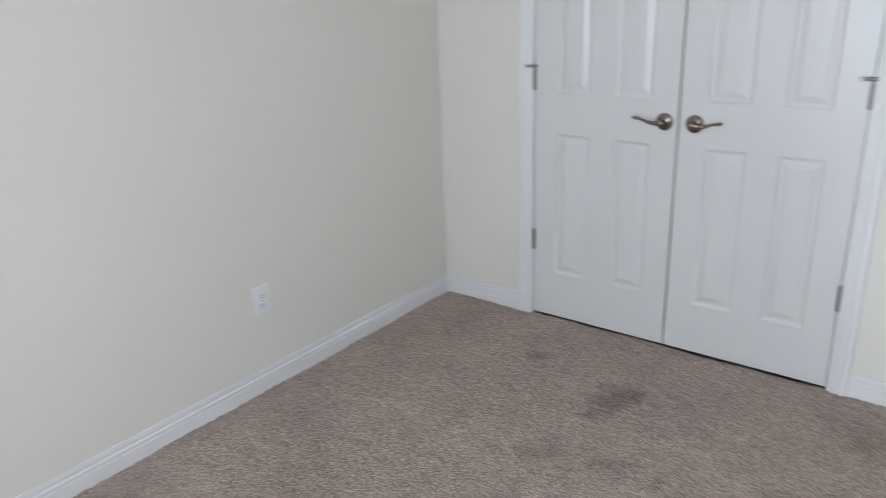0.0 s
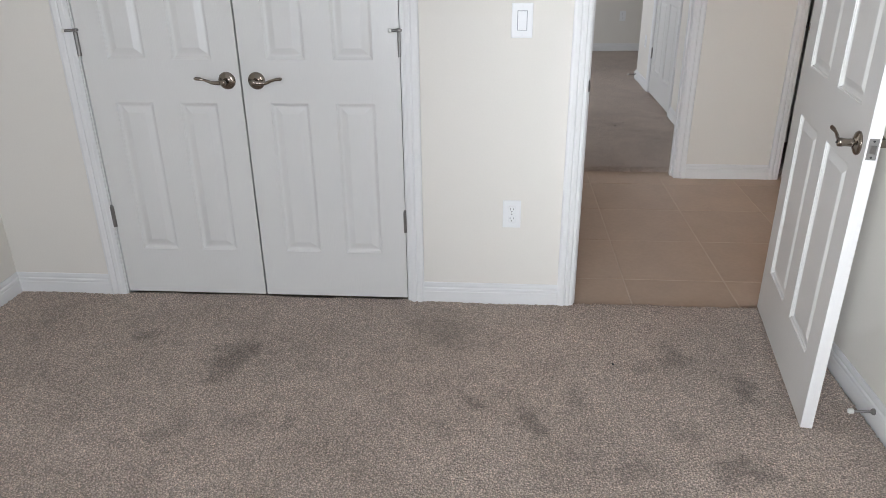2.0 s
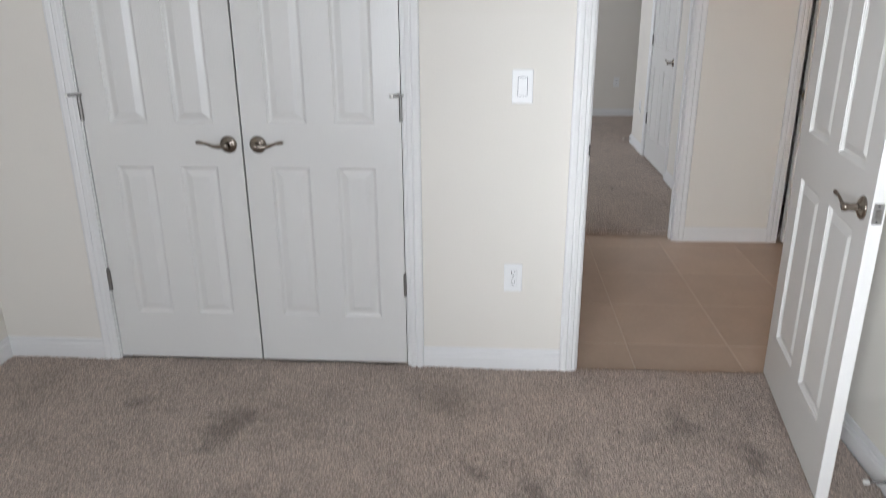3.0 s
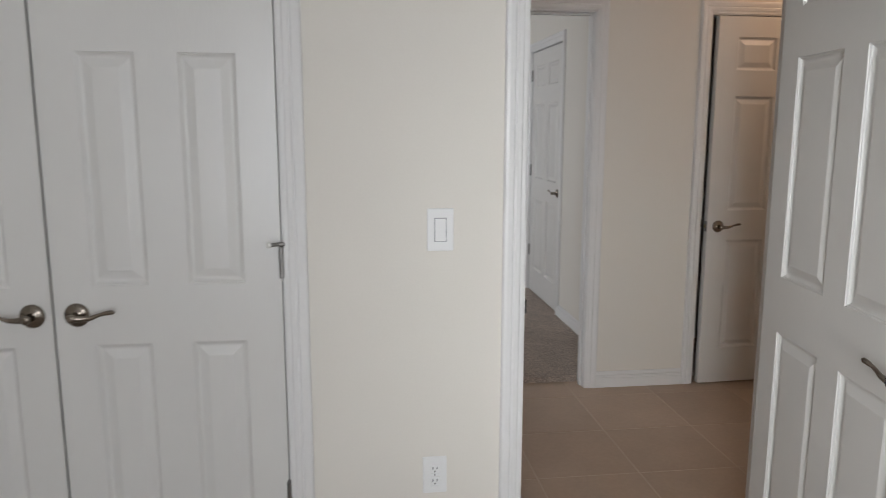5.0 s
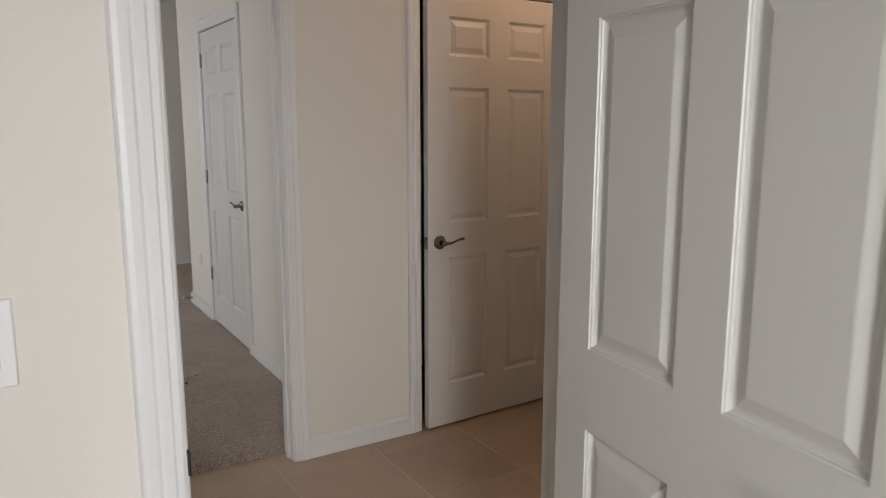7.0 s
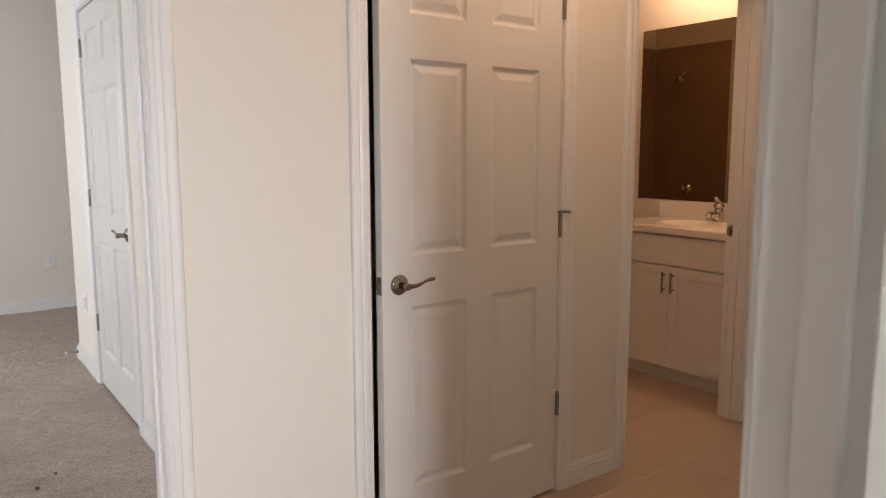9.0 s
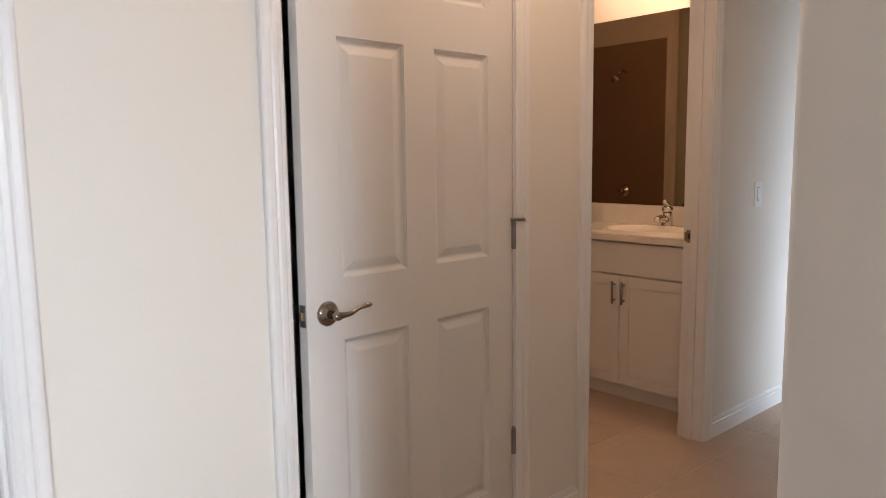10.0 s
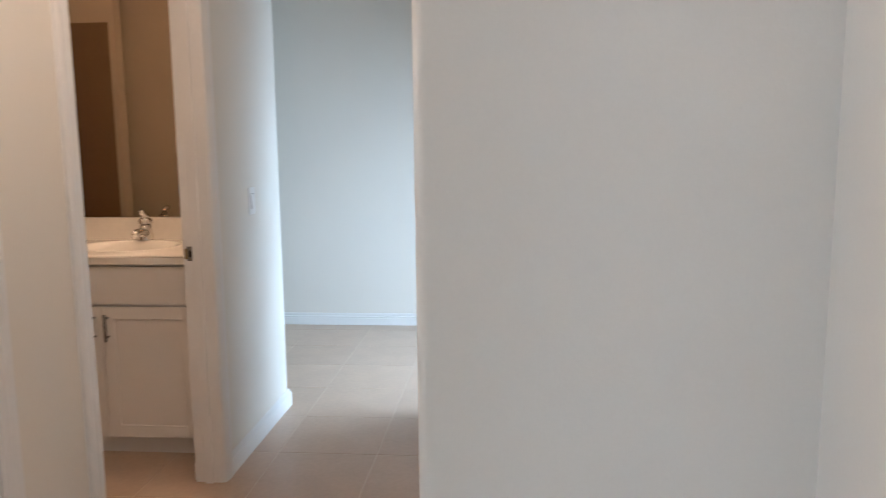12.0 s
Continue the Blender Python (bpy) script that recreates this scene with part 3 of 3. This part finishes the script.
def mirrored_door():
    """The other leaf of the pair, hinged on the far side."""
    root = thing("closet_door", "closed white six-panel closet door with nickel lever", "door", "double closet doors")
    w, h, t = LW, 2.042, 0.035
    st, mu = 0.101, 0.106
    pw = (w - 2 * st - mu) / 2
    bm, fields = door_face_mesh(w, h, t, [(st, st + pw), (st + pw + mu, w - st)], ROWS6)
    part("slab", bm, DOOR, root)
    for f in fields:
        part("panel", panel_field(*f, 0.0118, 1), PANEL, root)
        part("panel", panel_field(*f, t - 0.0118, -1), PANEL, root)
    lever_handle(root, 0.058, 0.919, 0.0, -1, 1)
    for i, z in enumerate((0.35, 1.055, 1.86)):
        hinge(root, w + 0.002, z, -0.005, -1, stop=-1 if i == 1 else 0)
    root.matrix_world = Matrix.Translation((CL1 - 0.0035 - w, 0.004, 0.012))
    return root


mirrored_door()


def hung_door(name, label, w, pin_xy, closed_dir, swing, latch, **k):
    """Door turned about its hinge line at pin_xy; closed_dir is the yaw of local x when shut, swing is added."""
    m = Matrix.Translation((pin_xy[0], pin_xy[1], 0.012)) @ Matrix.Rotation(radians(closed_dir + swing), 4, "Z")
    return panel_door(name, label, w, m, latch, **k)


# bedroom door: hinged at the right jamb, standing open into the bedroom
hung_door("bedroom_door", "white wood-grain six-panel bedroom door standing open", 0.808, (3.186, 0.004), 180, 81.6, 0.905, stile=0.106, mull=0.108, handles=(-1, 1), hinge_face=1, pin=True, group="")
# linen closet door: ajar, hinged at its far jamb
def mirror_hung():
    root = thing("linen_closet_door", "white six-panel linen closet door left slightly ajar", "door")
    w, h, t = HC1 - HC0 - 0.024, 2.042, 0.035
    st, mu = 0.115, 0.115
    pw = (w - 2 * st - mu) / 2
    bm, fields = door_face_mesh(w, h, t, [(st, st + pw), (st + pw + mu, w - st)], ROWS6)
    bmesh.ops.transform(bm, matrix=Matrix.Translation((-w, 0, 0)), verts=bm.verts)
    part("slab", bm, DOOR, root)
    for x0, x1, z0, z1 in fields:
        part("panel", panel_field(x0 - w, x1 - w, z0, z1, 0.0118, 1), PANEL, root)
        part("panel", panel_field(x0 - w, x1 - w, z0, z1, t - 0.0118, -1), PANEL, root)
    lever_handle(root, -w + 0.064, 0.910, 0.0, -1, 1)
    lever_handle(root, -w + 0.064, 0.910, t, 1, 1)
    pl = part("latch_plate", boxed(-w - 0.0012, t / 2 - 0.0125, 0.881, -w + 0.0005, t / 2 + 0.0125, 0.939, bevel=0.0005, seg=1), STEEL, root, "steel latch face plate")
    part("latch_bolt", boxed(-w - 0.009, t / 2 - 0.006, 0.899, -w - 0.0005, t / 2 + 0.006, 0.921, bevel=0.002), LATCH, pl)
    for i, z in enumerate((0.35, 1.055, 1.86)):
        hinge(root, 0.003, z, -0.005, -1, stop=1 if i == 1 else 0)
    root.matrix_world = Matrix.Translation((HC1 - 0.003, YF + 0.002, ZT + 0.010)) @ Matrix.Rotation(radians(AJAR), 4, "Z")
    return root


AJAR = 2.4
mirror_hung()
# second closet door: shut, its face looks to -x
SW = B2D1 - B2D0 - 0.006
panel_door("second_closet_door", "shut white six-panel closet door in the second bedroom", SW, Matrix.Translation((B2X + 0.004, B2D1 - 0.003, 0.012)) @ Matrix.Rotation(-math.pi / 2, 4, "Z"), 0.925, stile=0.115, mull=0.115, edge_latch=False, h=2.050)


def strike(name, m, label, lip_material=LIP):
    """Strike plate let into a jamb; m: plate in local yz, facing +x."""
    root = thing(name, label, "strike plate", "strike plates")
    pl = boxed(0, -0.014, -0.029, 0.0015, 0.014, 0.029, bevel=0.0006, seg=1)
    part("plate", pl, STEEL, root)
    lip = bmesh.new()
    box(lip, 0.0, -0.022, -0.021, 0.0060, -0.010, 0.021, bevel=0.0026, seg=3)
    part("strike_lip", lip, lip_material, root)
    part("plate_hole", boxed(0.0014, -0.007, -0.013, 0.0019, 0.007, 0.013), DARK, root)
    for dz in (-0.021, 0.021):
        part("screw", lathe([(0, 0.0), (0.003, 0.0), (0.0025, 0.0009), (0, 0.001)], 10, Matrix.Translation((0.0015, 0, dz)) @ Matrix.Rotation(math.pi / 2, 4, "Y")), LATCH, root)
    root.matrix_world = m
    return root


strike("strike_plate", Matrix.Translation((BD0, 0.022, 0.917)), "steel strike plate on the white bedroom jamb")
strike("strike_plate", Matrix.Translation((BA1, YF + 0.085, 0.928)) @ Matrix.Rotation(math.pi, 4, "Z"), "brassy strike plate on the white bathroom jamb", LATCH)
strike("strike_plate", Matrix.Translation((HC0, YF + 0.022, 0.91)), "steel strike plate inside the linen closet jamb")


# ---- wall plates ----
def plate_mesh(w, h, d=0.006):
    return boxed(-w / 2, -d, -h / 2, w / 2, 0.0, h / 2, bevel=0.0025, seg=3)


def rocker_switch(m, label):
    root = thing("light_switch", label, "switch")
    part("cover_plate", plate_mesh(0.076, 0.122), PLASTIC, root)
    # grey box edging the rocker, its colour stands for the gap's shadow
    part("rocker_gap_shade", boxed(-0.018, -0.0075, -0.0345, 0.018, -0.0055, 0.0345, bevel=0.0008, seg=1), RIM, root)
    bm = bmesh.new()
    v = [bm.verts.new(p) for p in ((-0.0155, -0.0135, -0.032), (0.0155, -0.0135, -0.032), (0.0155, -0.0085, 0), (-0.0155, -0.0085, 0), (0.0155, -0.0075, 0.032), (-0.0155, -0.0075, 0.032), (-0.0155, -0.005, -0.032), (0.0155, -0.005, -0.032), (0.0155, -0.005, 0.032), (-0.0155, -0.005, 0.032))]
    for q in ((0, 1, 2, 3), (3, 2, 4, 5), (5, 4, 8, 9), (0, 6, 7, 1), (1, 7, 8, 4, 2), (0, 3, 5, 9, 6)):
        bm.faces.new([v[i] for i in q])
    part("rocker", bm, PLASTIC, root)
    for dz in (-0.049, 0.049):
        part("screw", lathe([(0, 0), (0.003, 0), (0.0026, 0.001), (0, 0.0012)], 12, Matrix.Translation((0, -0.006, dz)) @ Matrix.Rotation(math.pi / 2, 4, "X")), PLASTIC, root)
    root.matrix_world = m
    return root


def outlet(m, label):
    root = thing("wall_outlet", label, "outlet", "wall outlets")
    part("cover_plate", plate_mesh(0.072, 0.116), PLASTIC, root)
    for dz in (-0.0195, 0.0195):
        r = part("receptacle", boxed(-0.0165, -0.0082, dz - 0.014, 0.0165, -0.0055, dz + 0.014, bevel=0.004, seg=3), PLASTIC, root)
        for dx, hh in ((-0.0065, 0.0045), (0.0065, 0.0036)):
            part("slot", boxed(dx - 0.0011, -0.0088, dz + 0.003 - hh, dx + 0.0011, -0.0078, dz + 0.003 + hh), DARK, r)
        part("ground_hole", lathe([(0, 0), (0.0024, 0), (0.0024, 0.0006), (0, 0.0006)], 12, Matrix.Translation((0, -0.0082, dz - 0.0075)) @ Matrix.Rotation(math.pi / 2, 4, "X")), DARK, r)
    part("screw", lathe([(0, 0), (0.0026, 0), (0.0022, 0.001), (0, 0.0012)], 12, Matrix.Translation((0, -0.006, 0)) @ Matrix.Rotation(math.pi / 2, 4, "X")), STEEL, root)
    root.matrix_world = m
    return root


def blank_plate(m, label):
    root = thing("cover_plate", label, "cover plate")
    part("plate", plate_mesh(0.07, 0.114), PLASTIC, root)
    for dz in (-0.03, 0.03):
        part("screw", lathe([(0, 0), (0.003, 0), (0.0026, 0.001), (0, 0.0012)], 12, Matrix.Translation((0, -0.006, dz)) @ Matrix.Rotation(math.pi / 2, 4, "X")), STEEL, root)
    root.matrix_world = m
    return root


RZ = lambda a: Matrix.Rotation(radians(a), 4, "Z")
rocker_switch(Matrix.Translation((2.178, 0, 1.152)), "white rocker light switch on the cream wall")
outlet(Matrix.Translation((2.162, 0, 0.406)), "white duplex outlet on the cream bedroom wall")
outlet(Matrix.Translation((0, -1.134, 0.366)) @ RZ(90), "white duplex outlet low on the cream side wall")
outlet(Matrix.Translation((3.60, 6.66, 0.42)), "white duplex outlet on the far bedroom wall")
outlet(Matrix.Translation((B2X, 4.56, 0.42)) @ RZ(-90), "white duplex outlet beside the second closet")
rocker_switch(Matrix.Translation((6.452, YF, 1.103)), "white switch plate on the passage wall")


# ---- door stops ----
def spring_stop(m, label):
    root = thing("door_stop", label, "door stop", "spring door stops")
    part("base", lathe([(0, 0), (0.011, 0), (0.010, 0.006), (0.006, 0.010), (0, 0.010)], 16, Matrix.Rotation(math.pi / 2, 4, "Y")), STEEL, root, smooth=True)
    part("rod", lathe([(0.0042, 0.008), (0.0042, 0.066), (0, 0.067)], 12, Matrix.Rotation(math.pi / 2, 4, "Y")), STEEL, root, smooth=True)
    part("tip", lathe([(0, 0.064), (0.0075, 0.064), (0.0085, 0.068), (0.0085, 0.077), (0.007, 0.080), (0, 0.080)], 16, Matrix.Rotation(math.pi / 2, 4, "Y")), RUBBER, root, "white rubber tip", True)
    root.matrix_world = m
    return root


spring_stop(Matrix.Translation((3.300, -0.760, 0.055)) @ RZ(180), "steel rod door stop screwed into the white baseboard")
spring_stop(Matrix.Translation((B2X - 0.013, 4.87, 0.05)) @ RZ(180), "steel rod door stop on the second bedroom baseboard")


# ---- bathroom ----
VX = 6.195      # front of the vanity doors
VT = 0.885     # top of the counter


def shaker(root, y0, y1, z0, z1, x, name, label=""):
    """Framed cabinet front that looks to -x."""
    fr = 0.055
    bm = bmesh.new()
    for c in ((y0, z0, y0 + fr, z1), (y1 - fr, z0, y1, z1), (y0 + fr, z0, y1 - fr, z0 + fr), (y0 + fr, z1 - fr, y1 - fr, z1)):
        box(bm, x, c[0], c[1], x + 0.019, c[2], c[3], bevel=0.0012, seg=1)
    d = part(name, bm, CABINET, root, label)
    part("door_panel", boxed(x + 0.008, y0 + fr - 0.004, z0 + fr - 0.004, x + 0.017, y1 - fr + 0.004, z1 - fr + 0.004), CABINET, d)
    return d


def vanity():
    root = thing("bathroom_vanity", "white shaker vanity cabinet with two doors and bar pulls", "vanity")
    y0, y1 = 1.945, 2.835
    part("body", boxed(VX + 0.020, y0, 0.068, BW - 0.005, y1, VT - 0.036), CABINET, root)
    part("toe_kick", boxed(VX + 0.060, y0 + 0.002, ZT, BW - 0.006, y1 - 0.002, 0.068), CABINET, root)
    part("filler", boxed(VX + 0.019, YF + T + 0.002, ZT, VX + 0.038, y0 - 0.001, VT - 0.036), CABINET, root)
    part("false_drawer", boxed(VX, 1.975, 0.672, VX + 0.019, 2.805, VT - 0.045, bevel=0.002), CABINET, root)
    for a, b, py in ((1.975, 2.3885, 2.360), (2.3915, 2.805, 2.420)):
        d = shaker(root, a, b, 0.070, 0.662, VX, "cabinet_door")
        pull = tube([(VX - 0.028, py, 0.512), (VX - 0.028, py, 0.632)], [0.006, 0.006], 12)
        h = part("bar_pull", pull, STEEL, d, "brushed steel bar pull", True)
        for z in (0.530, 0.614):
            part("post", tube([(VX + 0.002, py, z), (VX - 0.028, py, z)], [0.0045, 0.0045], 10), STEEL, h, smooth=True)
    return root


vanity()


def counter():
    root = thing("countertop", "cream cultured-marble vanity counter with moulded oval basin", "countertop")
    x0, x1, y0, y1 = VX - 0.025, BW - 0.002, YF + T + 0.002, 2.91
    cx, cy, rx, ry = 6.445, 2.39, 0.185, 0.235
    bm = bmesh.new()
    seg = 48
    outer, rings = [], []
    for i in range(seg):
        a = 2 * math.pi * i / seg
        c, s = math.cos(a), math.sin(a)
        k = min((x1 - cx if c > 0 else cx - x0) / max(abs(c), 1e-6), (y1 - cy if s > 0 else cy - y0) / max(abs(s), 1e-6))
        outer.append(bm.verts.new((cx + c * k, cy + s * k, VT)))
    for f, z in ((1.12, VT), (1.115, VT + 0.010), (1.07, VT + 0.014), (0.98, VT + 0.008), (0.93, VT - 0.02), (0.8, VT - 0.08), (0.5, VT - 0.125), (0.1, VT - 0.135)):
        rings.append([bm.verts.new((cx + rx * f * math.cos(2 * math.pi * i / seg), cy + ry * f * math.sin(2 * math.pi * i / seg), z)) for i in range(seg)])
    loops = [outer] + rings
    for a, b in zip(loops, loops[1:]):
        for i in range(seg):
            j = (i + 1) % seg
            bm.faces.new((a[i], a[j], b[j], b[i]))
    bm.faces.new(rings[-1])
    part("basin_top", bm, COUNTER, root, smooth=True)
    part("front_edge", boxed(x0, y0, VT - 0.036, x0 + 0.03, y1, VT - 0.0005, bevel=0.006, seg=3), COUNTER, root)
    part("side_edge", boxed(x0 + 0.03, y1 - 0.02, VT - 0.036, x1, y1, VT - 0.0005, bevel=0.004), COUNTER, root)
    part("backsplash", boxed(BW - 0.022, y0, VT - 0.002, BW - 0.001, y1, 0.998, bevel=0.004), COUNTER, root)
    part("drain", lathe([(0, 0), (0.022, 0), (0.020, 0.004), (0, 0.005)], 20, Matrix.Translation((cx, cy, VT - 0.134))), CHROME, root)
    return root


counter()


def faucet():
    root = thing("basin_faucet", "chrome single-lever basin faucet on the vanity top", "faucet")
    x, y, z = 0.0, 0.0, 0.0
    base = bmesh.new()
    box(base, x - 0.026, y - 0.078, z, x + 0.026, y + 0.078, z + 0.014, bevel=0.007, seg=3)
    part("base_plate", base, CHROME, root, smooth=False)
    part("body", lathe([(0.034, 0.0), (0.032, 0.02), (0.027, 0.045), (0.026, 0.068), (0.021, 0.074), (0, 0.075)], 24, Matrix.Translation((x, y, z + 0.012))), CHROME, root, smooth=True)
    part("spout", tube([(x - 0.005, y, z + 0.040), (x - 0.045, y, z + 0.050), (x - 0.085, y, z + 0.052), (x - 0.106, y, z + 0.046), (x - 0.110, y, z + 0.036)], [0.025, 0.022, 0.019, 0.0165, 0.015], 14), CHROME, root, smooth=True)
    part("aerator", lathe([(0, 0), (0.010, 0), (0.010, 0.008), (0, 0.008)], 14, Matrix.Translation((x - 0.110, y, z + 0.030))), CHROME, root)
    root.matrix_world = Matrix.Translation((6.665, 2.40, VT + 0.001)) @ Matrix.Scale(1.05, 4)
    cap = part("cartridge_cap", lathe([(0.031, 0.0), (0.032, 0.010), (0.028, 0.022), (0.016, 0.028), (0, 0.029)], 24, Matrix.Translation((x, y, z + 0.088))), CHROME, root, smooth=True)
    part("lever", tube([(x + 0.004, y, z + 0.112), (x - 0.006, y, z + 0.126), (x - 0.024, y, z + 0.140), (x - 0.040, y, z + 0.146)], [0.020, 0.017, 0.0135, 0.012], 14, 0.85), CHROME, cap, smooth=True)
    return root


faucet()
mir = thing("wall_mirror", "frameless rectangular mirror above the vanity", "mirror")
part("dimmed_mirror_glass", boxed(BW - 0.0065, YF + T + 0.03, 1.002, BW - 0.001, 3.10, 2.115, bevel=0.0008, seg=1), MIRROR, mir)


def vanity_lamp():
    root = thing("vanity_light", "bar of three frosted bulbs lit warm above the mirror", "wall lamp")
    part("back_plate", boxed(BW - 0.032, 1.93, 2.395, BW - 0.001, 2.83, 2.46, bevel=0.006), STEEL, root)
    for y in (2.12, 2.42, 2.72):
        sock = part("socket", lathe([(0.022, 0), (0.022, 0.02), (0, 0.02)], 16, Matrix.Translation((BW - 0.03, y, 2.43)) @ Matrix.Rotation(-math.pi / 2, 4, "Y")), STEEL, root)
        part("globe_bulb", lathe([(0, 0), (0.012, 0.002), (0.022, 0.012), (0.024, 0.022), (0.018, 0.034), (0, 0.04)], 18, Matrix.Translation((BW - 0.05, y, 2.43)) @ Matrix.Rotation(-math.pi / 2, 4, "Y")), GLOW, sock, "lit frosted globe bulb", True)
    return root


vanity_lamp()


def shower():
    tub = thing("bathtub", "white alcove bathtub below a tan surround", "bathtub")
    x0, x1, y0, y1, h = 5.327, BW - 0.004, 3.37, 4.125, 0.40
    bm = bmesh.new()
    loops = []
    for ins, z in ((0, ZT), (0, h), (0.07, h), (0.09, h - 0.03), (0.15, 0.1), (0.2, 0.08)):
        loops.append([bm.verts.new(p) for p in ((x0 + ins, y0 + ins, z), (x1 - ins, y0 + ins, z), (x1 - ins, y1 - ins, z), (x0 + ins, y1 - ins, z))])
    for a, b in zip(loops, loops[1:]):
        for i in range(4):
            bm.faces.new((a[i], a[(i + 1) % 4], b[(i + 1) % 4], b[i]))
    bm.faces.new(loops[-1])
    part("tub_shell", bm, COUNTER, tub)
    sur = thing("shower_surround", "dark tan shower wall panels", "shower surround", "", "structure")
    part("end_panel", boxed(5.326, 3.37, 0.42, 5.3315, 4.12, 2.22), SURROUND, sur)
    part("back_panel", boxed(5.333, 4.122, 0.42, BW - 0.004, 4.128, 2.22), SURROUND, sur)
    head = thing("shower_head", "chrome shower head on a bent arm", "shower head")
    part("arm", tube([(5.327, 3.74, 1.98), (5.395, 3.74, 2.00), (5.455, 3.74, 1.96)], [0.009, 0.009, 0.009], 10), CHROME, head, smooth=True)
    part("rose", lathe([(0, 0), (0.035, 0), (0.038, 0.006), (0.02, 0.03), (0.01, 0.045), (0, 0.045)], 20, Matrix.Translation((5.480, 3.74, 1.915)) @ Matrix.Rotation(radians(35), 4, "Y")), CHROME, head, smooth=True)
    spout = thing("tub_valve", "chrome shower valve with a round knob", "shower valve")
    part("escutcheon", lathe([(0, 0), (0.05, 0), (0.047, 0.006), (0.02, 0.012), (0.018, 0.035), (0.022, 0.04), (0.02, 0.06), (0, 0.064)], 24, Matrix.Translation((5.332, 3.74, 1.00)) @ Matrix.Rotation(math.pi / 2, 4, "Y")), CHROME, spout, smooth=True)


shower()


# ---- hall ceiling lamp ----
lamp = thing("ceiling_lamp", "round metal hall ceiling lamp with a lit warm bulb", "ceiling lamp")
part("lamp_base", lathe([(0, 0), (0.15, 0), (0.155, -0.02), (0.14, -0.035), (0, -0.035)], 32, Matrix.Translation((4.53, 1.24, H - 0.001))), STEEL, lamp, smooth=True)


part("lamp_bulb", lathe([(0, 0), (0.014, 0), (0.016, -0.02), (0.03, -0.05), (0.026, -0.075), (0, -0.068)], 20, Matrix.Translation((4.53, 1.24, H - 0.036))), GLOW, lamp, "lit warm glass bulb", True)


# ---- windows and patio door ----
def window(name, label, m, w, h):
    """Vinyl window in local x by z, glass in the plane y = 0."""
    root = tagged(new(name), label, "window", "", "structure")
    fr = bmesh.new()
    for c in ((-w / 2, 0, -w / 2 + 0.05, h), (w / 2 - 0.05, 0, w / 2, h), (-w / 2 + 0.05, 0, w / 2 - 0.05, 0.05), (-w / 2 + 0.05, h - 0.05, w / 2 - 0.05, h)):
        box(fr, c[0], -0.03, c[1], c[2], 0.03, c[3], bevel=0.003)
    part("window_frame", fr, PLASTIC, root)
    part("meeting_rail", boxed(-0.025, -0.026, 0.05, 0.025, 0.026, h - 0.05, bevel=0.003), PLASTIC, root)
    for s in (-1, 1):
        a, b = sorted((s * 0.026, s * (w / 2 - 0.051)))
        p = part("pane", boxed(a, -0.003, 0.051, b, 0.003, h - 0.051), GLASS, root)
        p.visible_shadow = False
    root.matrix_world = m
    return root


window("window_1", "white vinyl bedroom window", Matrix.Translation((1.95, -3.83, 0.6)), 1.8, 1.5)
window("window_2", "white vinyl window of the second bedroom", Matrix.Translation((-0.33, 4.9, 0.7)) @ RZ(90), 1.7, 1.4)
window("patio_door", "white sliding glass patio door", Matrix.Translation((7.5, -0.64, 0.0)), 1.5, 2.05)


# ---- floor tiles ----
PITCH, GAP = 0.4495, 0.005
tile_bm = boxed(-PITCH / 2 + GAP / 2, -PITCH / 2 + GAP / 2, -0.012, PITCH / 2 - GAP / 2, PITCH / 2 - GAP / 2, 0.0, bevel=0.0016, seg=1)
tile_me = bpy.data.meshes.new("tile")
bmesh.ops.recalc_face_normals(tile_bm, faces=tile_bm.faces)
tile_bm.to_mesh(tile_me)
tile_bm.free()
tile_me.materials.append(TILE)
floor_tiles = thing("floor_tiles", "beige square ceramic floor tiles with pale grout", "tile floor", "", "structure")
X0, Y0 = 2.688 - PITCH, 0.303 - PITCH
rng = random.Random(5)
for i in range(16):
    for j in range(9):
        cx, cy = X0 + (i + 0.5) * PITCH, Y0 + (j + 0.5) * PITCH
        if cx > 9.25 or (cy > YF + 0.25 and cx < 4.8):
            continue
        t = new("tile", tile_me)
        t.parent = floor_tiles
        t.matrix_local = Matrix.Translation((cx, cy, ZT + rng.uniform(-0.0006, 0.0003))) @ RZ(rng.choice((0, 90, 180, 270)))


# ---- small litter on the floors ----
def crumb(x, y, z, size, label, seed):
    r = random.Random(seed)
    bm = bmesh.new()
    bmesh.ops.create_icosphere(bm, subdivisions=2, radius=size)
    for v in bm.verts:
        v.co *= 1 + r.uniform(-0.35, 0.35)
        v.co.z = v.co.z * 0.5 + size * 0.45
    ob = link("crumb", bm, DARK)
    ob.location = (x, y, z)
    return tagged(ob, label, "crumb", "dark crumbs on the floor")


crumb(2.53, -0.46, 0.004, 0.006, "tiny dark crumb lying on the taupe carpet", 1)
crumb(3.02, 2.95, 0.004, 0.009, "dark scrap lying on the grey carpet", 2)
crumb(3.10, 3.06, 0.004, 0.006, "dark scrap lying on the grey carpet", 3)
crumb(5.47, 2.12, ZT, 0.007, "tiny dark crumb on the beige tiles", 4)
